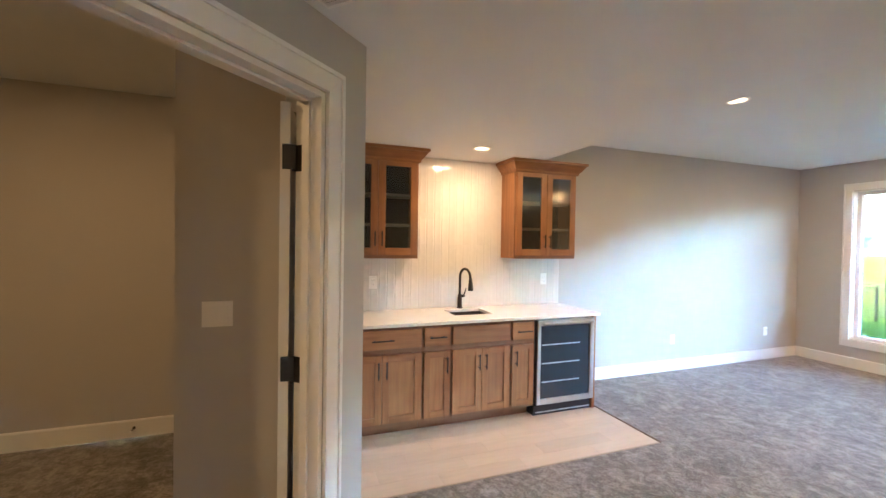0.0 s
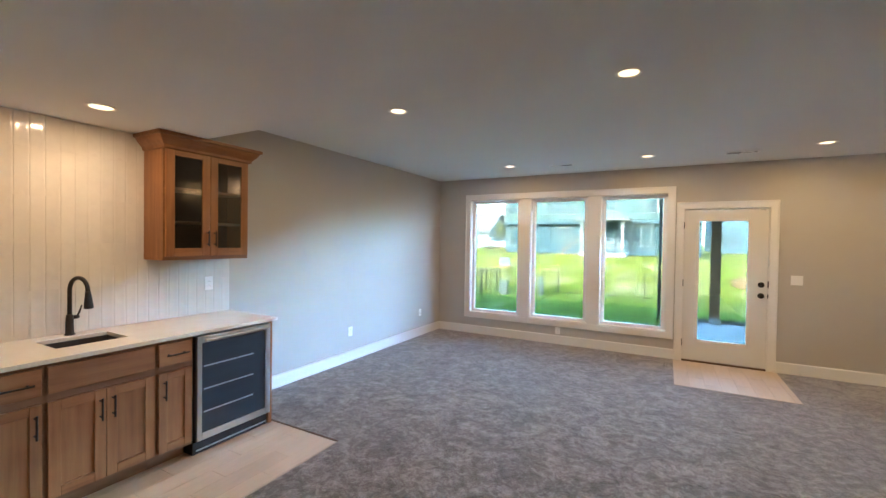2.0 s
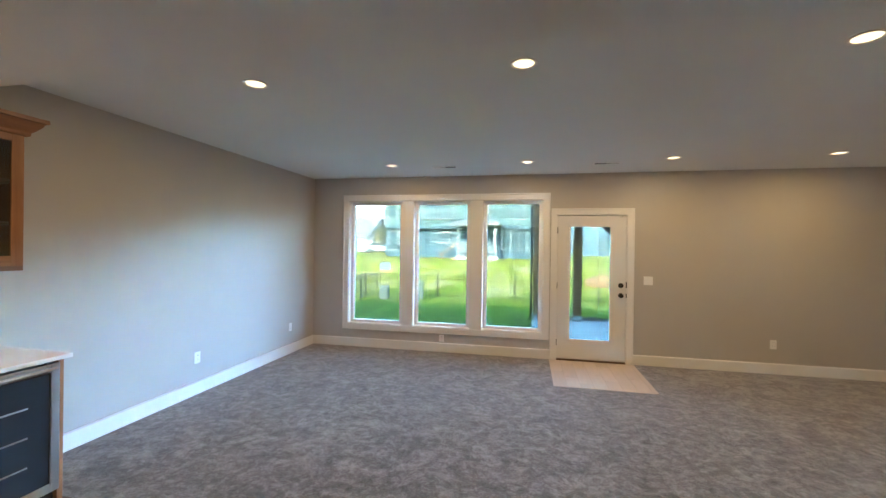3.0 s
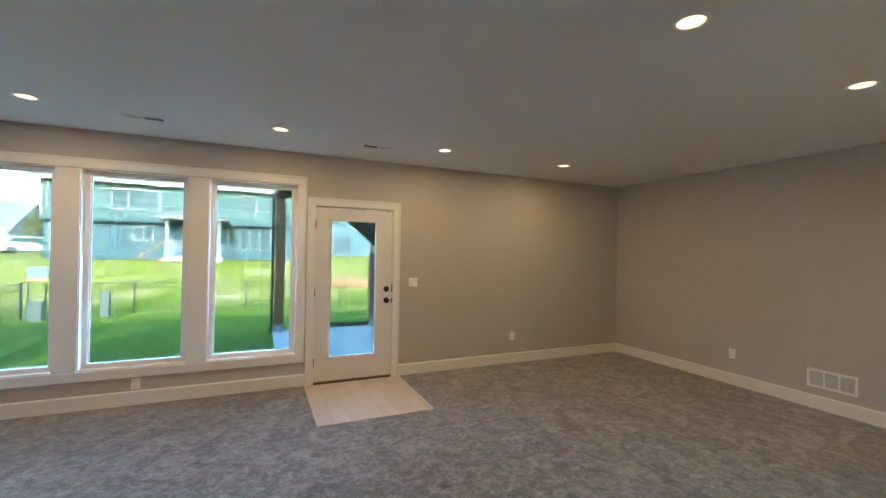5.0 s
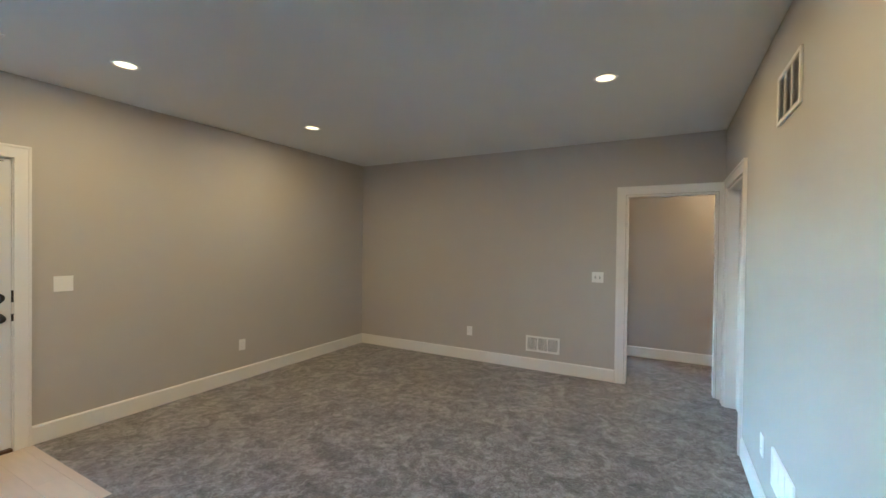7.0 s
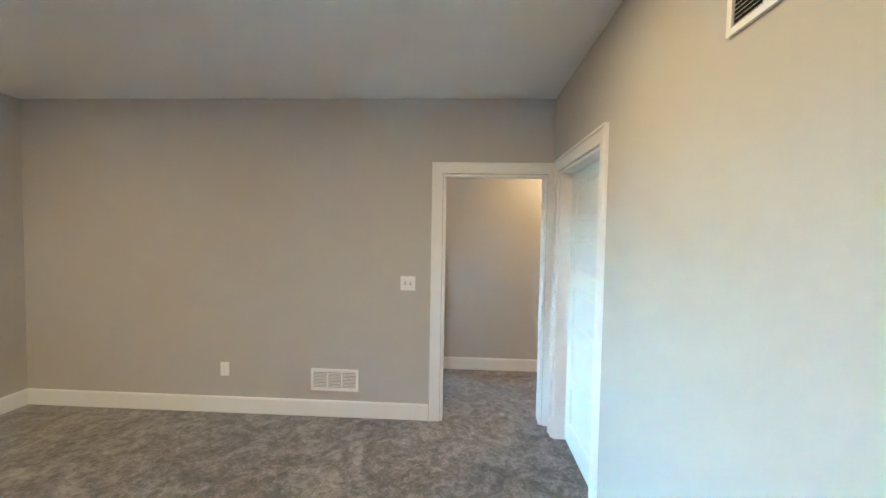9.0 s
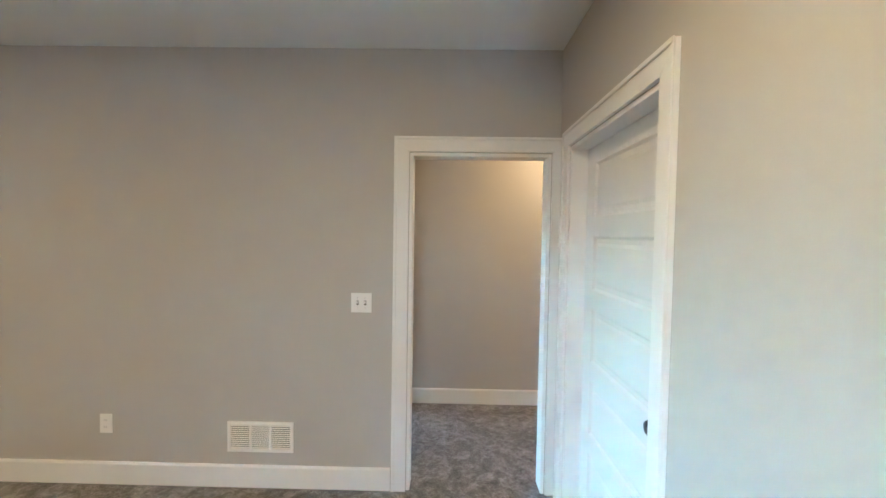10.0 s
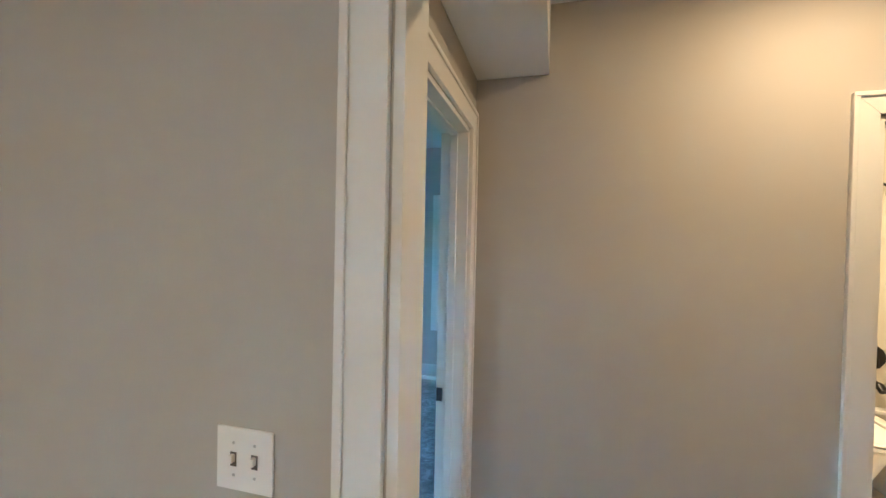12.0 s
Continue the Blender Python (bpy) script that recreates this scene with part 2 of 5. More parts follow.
# ---- mesh helpers ----
def box(bm, x0, x1, y0, y1, z0, z1):
    vs = [bm.verts.new((x, y, z)) for z in (z0, z1) for y in (y0, y1) for x in (x0, x1)]
    for q in ((0, 2, 3, 1), (4, 5, 7, 6), (0, 1, 5, 4), (2, 6, 7, 3), (0, 4, 6, 2), (1, 3, 7, 5)):
        bm.faces.new([vs[i] for i in q])
    return bm


def boxes(*rows):
    bm = bmesh.new()
    for r in rows:
        box(bm, *r)
    return bm


def sweep(bm, pts, r, seg=12, cap=True):
    """A round bar along points; r is a radius or one for each point."""
    rs = r if isinstance(r, (list, tuple)) else [r] * len(pts)
    pts = [Vector(p) for p in pts]
    rings, up = [], None
    for i, p in enumerate(pts):
        d = (pts[min(i + 1, len(pts) - 1)] - pts[max(i - 1, 0)]).normalized()
        if up is None:
            up = d.orthogonal().normalized()
        up = (up - d * up.dot(d)).normalized()
        side = d.cross(up)
        rings.append([bm.verts.new(p + (up * math.cos(a) + side * math.sin(a)) * rs[i])
                      for a in (2 * math.pi * k / seg for k in range(seg))])
    for a, b in zip(rings, rings[1:]):
        for k in range(seg):
            bm.faces.new((a[k], a[(k + 1) % seg], b[(k + 1) % seg], b[k]))
    if cap:
        bm.faces.new(list(reversed(rings[0])))
        bm.faces.new(rings[-1])
    return bm


def prism(bm, outline, axis, a, b):
    """A flat outline pushed along an axis from a to b; the outline gives the other two coordinates in order."""
    def at(u, v, w):
        return {"x": (w, u, v), "y": (u, w, v), "z": (u, v, w)}[axis]
    lo = [bm.verts.new(at(u, v, a)) for u, v in outline]
    hi = [bm.verts.new(at(u, v, b)) for u, v in outline]
    n = len(outline)
    bm.faces.new(lo)
    bm.faces.new(list(reversed(hi)))
    for i in range(n):
        bm.faces.new((lo[i], hi[i], hi[(i + 1) % n], lo[(i + 1) % n]))
    return bm


def finish(name, bm, material, bevel=0.0, smooth=False):
    bmesh.ops.recalc_face_normals(bm, faces=bm.faces)
    if bevel:
        bmesh.ops.bevel(bm, geom=list(bm.edges), offset=bevel, segments=2, profile=0.5, affect="EDGES", clamp_overlap=True)
    if smooth:
        for f in bm.faces:
            f.smooth = True
    me = bpy.data.meshes.new(name)
    bm.to_mesh(me)
    bm.free()
    me.materials.append(material)
    return me


def part(name, bm, material, parent, label="", bevel=0.0, smooth=False):
    ob = new(name, finish(name, bm, material, bevel, smooth))
    ob.parent = parent
    if label:
        ob["label"] = label
    return ob


def solid(name, bm, material, label, category, kind="", group="", bevel=0.0, smooth=False, at=None):
    ob = new(name, finish(name, bm, material, bevel, smooth))
    if at is not None:
        ob.matrix_basis = at
    return tagged(ob, label, category, group, kind)


def thing(name, label, category, group="", kind="", at=None):
    ob = new(name)
    ob.empty_display_size = 0.1
    if at is not None:
        ob.matrix_basis = at
    return tagged(ob, label, category, group, kind)


def pierced(u0, u1, z0, z1, holes, d0, d1):
    """A wall in local u (along), v (depth d0 to d1) and z, with rectangular holes that go through it."""
    us = sorted({u0, u1, *(h[0] for h in holes), *(h[1] for h in holes)})
    zs = sorted({z0, z1, *(h[2] for h in holes), *(h[3] for h in holes)})
    def full(i, j):
        if not (0 <= i < len(us) - 1 and 0 <= j < len(zs) - 1):
            return False
        u, z = (us[i] + us[i + 1]) / 2, (zs[j] + zs[j + 1]) / 2
        return not any(h[0] < u < h[1] and h[2] < z < h[3] for h in holes)
    bm = bmesh.new()
    cache = {}
    def v(i, j, d):
        if (i, j, d) not in cache:
            cache[(i, j, d)] = bm.verts.new((us[i], d, zs[j]))
        return cache[(i, j, d)]
    for i in range(len(us) - 1):
        for j in range(len(zs) - 1):
            if not full(i, j):
                continue
            for d in (d0, d1):
                bm.faces.new((v(i, j, d), v(i + 1, j, d), v(i + 1, j + 1, d), v(i, j + 1, d)))
            for di, dj, a, b in ((-1, 0, (i, j), (i, j + 1)), (1, 0, (i + 1, j), (i + 1, j + 1)), (0, -1, (i, j), (i + 1, j)), (0, 1, (i, j + 1), (i + 1, j + 1))):
                if not full(i + di, j + dj):
                    bm.faces.new((v(*a, d0), v(*b, d0), v(*b, d1), v(*a, d1)))
    return bm


# local frames for things on walls: u runs along the wall to the viewer's right, v into the wall, z up
ON_NORTH = pose(0, N, 0)                               # u = x
ON_EAST = pose(E, 0, 0, 0, 0, -90)                     # u = -y
ON_SOUTH = pose(0, S, 0, 0, 0, 180)                    # u = -x
ON_WEST = pose(W, 0, 0, 0, 0, 90)                      # u = y
ON_ANGLE = pose(KX, KY, 0, 0, 0, 135)                  # u = away from the corner towards the north-west, so holes lie at u < 0
ON_HALL = pose(HALL_X, 0, 0, 0, 0, -90)
ON_HALLN = pose(0, HALL_N, 0)


# ---- floors ----
def carpet_sheet(name, x0, x1, y0, y1, step=0.03, holes=()):
    """Carpet as a fine grid whose tufts rise and fall by a few millimetres; holes are left for the tiled areas."""
    xs = sorted({*np.round(np.arange(x0, x1, step), 4).tolist(), x1, *(h[0] for h in holes if x0 < h[0] < x1), *(h[1] for h in holes if x0 < h[1] < x1)})
    ys = sorted({*np.round(np.arange(y0, y1, step), 4).tolist(), y1, *(h[2] for h in holes if y0 < h[2] < y1), *(h[3] for h in holes if y0 < h[3] < y1)})
    verts, faces = [], []
    for y in ys:
        for x in xs:
            n = noise.noise(Vector((x * 9, y * 9, 0))) * 0.5 + noise.noise(Vector((x * 27, y * 27, 3))) * 0.5
            verts.append((x, y, 0.003 * n - 0.003))
    k = len(xs)
    for j in range(len(ys) - 1):
        for i in range(k - 1):
            cx, cy = (xs[i] + xs[i + 1]) / 2, (ys[j] + ys[j + 1]) / 2
            if any(h[0] < cx < h[1] and h[2] < cy < h[3] for h in holes):
                continue
            a = j * k + i
            faces.append((a, a + 1, a + k + 1, a + k))
    me = bpy.data.meshes.new(name)
    me.from_pydata(verts, [], faces)
    me.update()
    for f in me.polygons:
        f.use_smooth = True
    me.materials.append(M_CARPET)
    return tagged(new(name, me), "grey-brown mottled cut-pile carpet, wall to wall", "floor", kind="structure")


BAR = (W, -2.382, 0.344, 2.764)
MAT = (-0.07, 1.05, 5.64, N)
carpet_sheet("floor", W, E, -2.0, N, 0.032, holes=[BAR, MAT])
carpet_sheet("floor_hall", E, 8.5, 0.3, N, 0.06)
solid("subfloor", boxes((W - 0.2, 9.9, -3.2, N + 0.2, -0.3, -0.02)), M_CONC, "plain concrete slab under the floors", "floor", "structure")
carpet_sheet("floor_side_room", W, -0.5, -3.0, -2.0, 0.06)

# ---- walls ----
WIN = [(-3.14, -2.27), (-2.09, -1.22), (-1.04, -0.166)]
WZ0, WZ1 = 0.36, 2.265
DOOR = (0.012, 0.962, 0.0, 2.06)
solid("wall_north", pierced(W - 0.15, E + T, 0, 3.0, [(a, b, WZ0, WZ1) for a, b in WIN] + [DOOR], 0, 0.19), M_WALL,
      "greige painted wall with a triple window and a glazed door", "wall", "structure", at=ON_NORTH)
solid("wall_west", pierced(-3.0, N, 0, 3.0, [], 0, 0.15), M_WALL, "greige painted plain wall behind the wet bar", "wall", "structure", at=ON_WEST)
OPEN = (2.371, 3.197, 0.0, 2.03)
solid("wall_east", pierced(-N, -S, 0, 3.0, [(-OPEN[1], -OPEN[0], 0, OPEN[3])], 0, T), M_WALL,
      "greige painted wall with a cased opening to the hall", "wall", "structure", at=ON_EAST)
CLOSET = (3.535, 4.485, 0.0, 2.03)
solid("wall_south", pierced(-(E + T), -1.3, 0, 3.0, [(-CLOSET[1], -CLOSET[0], 0, CLOSET[3])], 0, T), M_WALL,
      "greige painted wall with a panelled closet door", "wall", "structure", at=ON_SOUTH)
solid("wall_closet_back", boxes((3.2, E + T, 1.3, 1.4, 0, 3), (3.2, 3.3, 1.4, S - T, 0, 3)), M_WALL, "plain painted closet wall", "wall", "structure")
solid("wall_stairs", boxes((1.3, 1.42, -2.0, S - T, 0, 3)), M_WALL, "plain greige painted wall", "wall", "structure")
solid("wall_back", boxes((-0.65, 1.42, -2.12, -2.0, 0, 3)), M_WALL, "plain greige painted wall", "wall", "structure")
solid("wall_alcove", boxes((W, KX - 0.004, KY - 0.11, KY, 0, 3)), M_WALL, "greige painted side wall of the bar alcove", "wall", "structure")
ADOOR = (-1.16, -0.25, 0.0, 2.06)
solid("wall_angled", pierced(-1.7, 0.0, 0, 3.0, [ADOOR], 0, 0.115), M_WALL, "greige painted angled wall with an open doorway", "wall", "structure", at=ON_ANGLE)
solid("wall_side", boxes((-0.65, -0.53, -2.0, -0.86, 0, 3)), M_WALL, "plain greige painted wall", "wall", "structure")
solid("wall_side_room", boxes((W, -0.53, -3.12, -3.0, 0, 3)), M_WALL, "plain painted wall of the side room", "wall", "structure")
solid("wall_side_room_east", boxes((-0.65, -0.53, -3.0, -2.12, 0, 3)), M_WALL, "plain painted wall of the side room", "wall", "structure")
solid("wall_stub", boxes((-2.05, -1.95, -0.39, 0.03, 0, 2.62)), M_WALL, "short painted wall carrying a switch in the side room", "wall", "structure")
BATH = (0.95, 1.755, 0.0, 2.06)
solid("wall_hall_far", pierced(-HALL_N, -0.3, 0, 3.0, [(-BATH[1], -BATH[0], 0, BATH[3])], 0, T), M_WALL,
      "greige painted hall wall with a bathroom doorway", "wall", "structure", at=ON_HALL)
BED = (5.06, 5.84, 0.0, 2.05)
solid("wall_hall_north", pierced(E + T, 8.62, 0, 3.0, [BED], 0, T), M_WALL, "painted hall wall with a bedroom doorway", "wall", "structure", at=ON_HALLN)
solid("wall_hall_south", boxes((E, 9.0, 0.18, 0.3, 0, 3)), M_WALL, "plain painted hall wall", "wall", "structure")
solid("wall_hall_west", boxes((E, E + T, 0.3, 1.3, 0, 3)), M_WALL, "plain painted hall wall", "wall", "structure")
BEDW = (3.62, 4.19, 0.62, 2.0)
solid("wall_bedroom_east", pierced(-(N + 0.19), -HALL_N - T, 0, 3.0, [(-BEDW[1], -BEDW[0], BEDW[2], BEDW[3])], 0, 0.15), M_WALL,
      "greige painted bedroom wall with a window", "wall", "structure", at=pose(8.62, 0, 0, 0, 0, -90))
# unseen opening, added to bring daylight into the bedroom
solid("wall_bedroom_north", pierced(E + T, 8.62, 0, 3.0, [(6.4, 7.3, 0.6, 2.1)], 0, 0.19), M_WALL, "painted bedroom wall with an unseen window added to let in daylight", "wall", "structure", at=ON_NORTH)
solid("wall_bath_east", boxes((7.66, 7.78, 0.3, HALL_N, 0, 3)), M_BATHW, "pale glossy shower surround wall", "wall", "structure")
solid("floor_bath", boxes((HALL_X + T, 7.66, 0.3, HALL_N, -0.02, 0.006)), M_FLOORT, "beige tiled bathroom floor", "floor", "structure")

# ---- ceilings ----
solid("ceiling", boxes((W, 1.3, S + 0.018, N, CEIL, CEIL + 0.1), (1.3, E, S, N, CEIL, CEIL + 0.1)), M_CEIL, "white painted flat ceiling", "ceiling", "structure")
solid("ceiling_low", prism(bmesh.new(), [(W, KY - 0.05), (KX - 0.03, KY - 0.05), (-0.58, -0.87), (-0.58, -2.05), (1.35, -2.05), (1.35, S - 0.02), (1.3, S - 0.02), (1.3, S + 0.018), (W, S + 0.018)], "z", LOW, CEIL + 0.1), M_CEIL, "white painted dropped ceiling over the bar", "ceiling", "structure")
solid("ceiling_hall", boxes((E + T, 8.62, 0.3, N, CEIL + 0.01, CEIL + 0.1)), M_CEIL, "white painted hall ceiling", "ceiling", "structure")
solid("ceiling_soffit_hall", boxes((E + T + 0.003, HALL_X - 0.003, 2.975, HALL_N - 0.003, 2.322, CEIL + 0.006)), M_CEIL, "white painted soffit along the hall", "ceiling", "structure")
solid("ceiling_side_room", boxes((W, -0.5, -3.0, KY - 0.11, 2.62, 2.7)), M_CEIL, "white painted ceiling of the side room", "ceiling", "structure")
solid("ceiling_closet", boxes((3.2, E, 1.3, S - T, CEIL, CEIL + 0.1)), M_CEIL, "white painted closet ceiling", "ceiling", "structure")
# unseen slab; its height was chosen for the shadow on the lawn
solid("roof", boxes((W - 0.4, 9.9, -3.4, N + 0.3, 3.0, 3.3)), M_ROOF, "unseen flat slab closing the rooms above, set to shade the lawn", "roof", "structure")


# two unseen walls, added so that their shadow reaches far across the lawn
solid("wall_lawn_shade_west", boxes((-14.0, W - 0.42, N + 0.02, N + 0.18, -0.34, 4.4)), M_TEAL, "unseen teal wall added beyond the west wall to shade the lawn", "wall", "structure")
solid("wall_lawn_shade_top", boxes((W - 0.41, 9.9, N + 0.02, N + 0.18, 3.305, 4.4)), M_TEAL, "unseen teal wall added above the rooms to lengthen the lawn shadow", "wall", "structure")


# ---- trim ----
def baseboard(u0, u1, m, h=0.137):
    bm = prism(bmesh.new(), [(0.0, 0.0), (-0.014, 0.0), (-0.014, h - 0.012), (-0.008, h), (0.0, h)], "x", u0, u1)
    return solid("baseboard", bm, M_TRIM, "white painted flat baseboard", "baseboard", "structure", "baseboards", at=m)


def casing(u0, u1, z0, z1, m, w=0.09, t=0.018, sill=False, lift=0.0, name="trim"):
    """Flat casing round an opening, with a raised back band along its outer edge."""
    root = thing(name, "white painted door casing with a back band" if not sill else "white painted window casing", "trim", kind="structure", at=m)
    e = 0.006
    lo = z0 - (w if sill else 0)
    a, b, c = u0 - e - w, u1 + e + w, z1 + e + w
    if sill:
        part("side_board", boxes((a, u0 - e, -t - lift, -0.001, lo + w, c - w)), M_TRIM, root, bevel=0.002)
        part("side_board", boxes((u1 + e, b, -t - lift, -0.001, lo + w, c - w)), M_TRIM, root, bevel=0.002)
        part("head_board", boxes((a, b, -t - lift, -0.001, c - w, c)), M_TRIM, root, bevel=0.002)
    else:
        # mitred corners
        part("side_board", prism(bmesh.new(), [(a, lo), (u0 - e, lo), (u0 - e, c - w), (a, c)], "y", -t - lift, -0.001), M_TRIM, root, bevel=0.0015)
        part("side_board", prism(bmesh.new(), [(u1 + e, lo), (b, lo), (b, c), (u1 + e, c - w)], "y", -t - lift, -0.001), M_TRIM, root, bevel=0.0015)
        part("head_board", prism(bmesh.new(), [(u0 - e, c - w), (u1 + e, c - w), (b, c), (a, c)], "y", -t - lift, -0.001), M_TRIM, root, bevel=0.0015)
    if sill:
        part("sill_board", boxes((a, b, -t - lift, -0.001, lo, lo + w)), M_TRIM, root, bevel=0.002)
    bt = t + 0.008 + lift
    part("back_band", boxes((a - 0.002, a + 0.016, -bt, -t - lift - 0.0005, lo, c - 0.016)), M_TRIM, root, bevel=0.003)
    part("back_band", boxes((b - 0.016, b + 0.002, -bt, -t - lift - 0.0005, lo, c - 0.016)), M_TRIM, root, bevel=0.003)
    part("back_band", boxes((a - 0.002, b + 0.002, -bt, -t - lift - 0.0005, c - 0.016, c + 0.002)), M_TRIM, root, bevel=0.003)
    return root


def jamb(u0, u1, z1, depth, m, stop=None):
    """Lining of a doorway: two sides, a head and, where a door closes, the stop."""
    root = thing("trim", "white painted door jamb lining", "trim", kind="structure", at=m)
    k = 0.004
    part("side_lining", boxes((u0 - 0.002, u0 + 0.018, -0.002, depth + 0.002, 0, z1)), M_TRIM, root, bevel=0.0015)
    part("side_lining", boxes((u1 - 0.018, u1 + 0.002, -0.002, depth + 0.002, 0, z1)), M_TRIM, root, bevel=0.0015)
    part("head_lining", boxes((u0 + 0.018, u1 - 0.018, -0.002, depth + 0.002, z1 - 0.018, z1 + 0.002)), M_TRIM, root, bevel=0.0015)
    if stop:
        part("stop", boxes((u0 + 0.018, u0 + 0.029, stop, stop + 0.034, 0, z1 - 0.018)), M_TRIM, root, bevel=0.002)
        part("stop", boxes((u1 - 0.029, u1 - 0.018, stop, stop + 0.034, 0, z1 - 0.018)), M_TRIM, root, bevel=0.002)
        part("stop", boxes((u0 + 0.029, u1 - 0.029, stop, stop + 0.034, z1 - 0.029, z1 - 0.018)), M_TRIM, root, bevel=0.002)
    return root


casing(-3.14 + 0.006, -0.166 - 0.006, WZ0, WZ1, ON_NORTH, w=0.088, sill=True)
for a, b in ((-2.27, -2.09), (-1.22, -1.04)):
    solid("trim", boxes((a, b, -0.016, -0.001, WZ0, WZ1)), M_TRIM, "white painted flat mullion board between windows", "trim", "structure", bevel=0.002, at=ON_NORTH)
casing(0.03, 0.945, 0, 2.043, ON_NORTH, w=0.087)
casing(-OPEN[1], -OPEN[0], 0, OPEN[3], ON_EAST, w=0.0845)
jamb(-OPEN[1], -OPEN[0], OPEN[3], T, ON_EAST)
casing(-CLOSET[1], -CLOSET[0], 0, CLOSET[3], ON_SOUTH, w=0.0845)
jamb(-CLOSET[1], -CLOSET[0], CLOSET[3], T, ON_SOUTH)
casing(ADOOR[0], ADOOR[1], 0, ADOOR[3], ON_ANGLE, w=0.08)
jamb(ADOOR[0], ADOOR[1], ADOOR[3], 0.115, ON_ANGLE, stop=0.045)
casing(BED[0], BED[1], 0, BED[3], ON_HALLN, w=0.085)
jamb(BED[0], BED[1], BED[3], T, ON_HALLN, stop=0.045)
casing(-BATH[1], -BATH[0], 0, BATH[3], ON_HALL, w=0.085)
jamb(-BATH[1], -BATH[0], BATH[3], T, ON_HALL, stop=0.045)
casing(-BEDW[1], -BEDW[0], BEDW[2], BEDW[3], pose(8.62, 0, 0, 0, 0, -90), w=0.085, sill=True)

baseboard(W, -0.064, ON_NORTH)
baseboard(1.04, E, ON_NORTH)
baseboard(-N + 0.014, -3.296, ON_EAST)
baseboard(-3.434, -1.3, ON_SOUTH)
baseboard(2.79, N - 0.014, ON_WEST)
baseboard(-3.0, 0.23, ON_WEST)
baseboard(-0.158, 0.0, ON_ANGLE)
baseboard(-1.7, -1.262, ON_ANGLE)
baseboard(-HALL_N + 0.014, -1.852, ON_HALL)
baseboard(-0.85, -0.3, ON_HALL)
baseboard(-N, -HALL_N - T, pose(8.62, 0, 0, 0, 0, -90))
baseboard(E + T, BED[0] - 0.093, ON_HALLN)


# ---- windows ----
def window(n, u0, u1, z0, z1, m, depth=0.10):
    root = thing("window_%d" % n, "tall fixed white vinyl window with glass tinted to dim the view", "window", kind="structure", at=m)
    f = 0.042
    part("jamb_lining", boxes((u0, u0 + 0.008, 0.0, depth, z0, z1)), M_TRIM, root)
    part("jamb_lining", boxes((u1 - 0.008, u1, 0.0, depth, z0, z1)), M_TRIM, root)
    part("head_lining", boxes((u0 + 0.008, u1 - 0.008, 0.0, depth, z1 - 0.008, z1)), M_TRIM, root)
    part("window_sill", boxes((u0 + 0.008, u1 - 0.008, 0.0, depth, z0, z0 + 0.01)), M_TRIM, root)
    frame_bm = boxes((u0 + 0.008, u0 + 0.008 + f, depth - 0.02, depth + 0.06, z0 + 0.01, z1 - 0.008),
                     (u1 - 0.008 - f, u1 - 0.008, depth - 0.02, depth + 0.06, z0 + 0.01, z1 - 0.008),
                     (u0 + 0.008 + f, u1 - 0.008 - f, depth - 0.02, depth + 0.06, z0 + 0.01, z0 + 0.01 + f),
                     (u0 + 0.008 + f, u1 - 0.008 - f, depth - 0.02, depth + 0.06, z1 - 0.008 - f, z1 - 0.008))
    frame_ob = part("window_frame", frame_bm, M_VINYL, root)
    g = 0.012
    bead = boxes((u0 + 0.008 + f, u0 + 0.008 + f + g, depth, depth + 0.012, z0 + 0.01 + f, z1 - 0.008 - f),
                 (u1 - 0.008 - f - g, u1 - 0.008 - f, depth, depth + 0.012, z0 + 0.01 + f, z1 - 0.008 - f))
    part("glazing_bead", bead, M_VINYL, frame_ob)
    pane = part("pane", boxes((u0 + 0.05, u1 - 0.05, depth + 0.016, depth + 0.020, z0 + 0.052, z1 - 0.05)), M_PANE, root, "window glass with a dark tint added to dim the view outside")
    # shadow rays skip the dimming tint, so daylight still comes in
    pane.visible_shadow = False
    return root


for i, (a, b) in enumerate(WIN):
    window(i + 1, a, b, WZ0, WZ1, ON_NORTH)
# window of the added opening that lights the bedroom, never in view
window(5, 6.4, 7.3, 0.6, 2.1, ON_NORTH)
window(4, -BEDW[1], -BEDW[0], BEDW[2], BEDW[3], pose(8.62, 0, 0, 0, 0, -90))


# ---- doors ----
def disc(bm, c, r, depth, axis="y", seg=24):
    """A round plate standing out from c by depth along the axis, with a rounded rim."""
    d = {"x": Vector((1, 0, 0)), "y": Vector((0, 1, 0)), "z": Vector((0, 0, 1))}[axis] * (1 if depth > 0 else -1)
    c, n = Vector(c), abs(depth)
    return sweep(bm, [c, c + d * n * 0.7, c + d * n], [r, r, r * 0.82], seg)


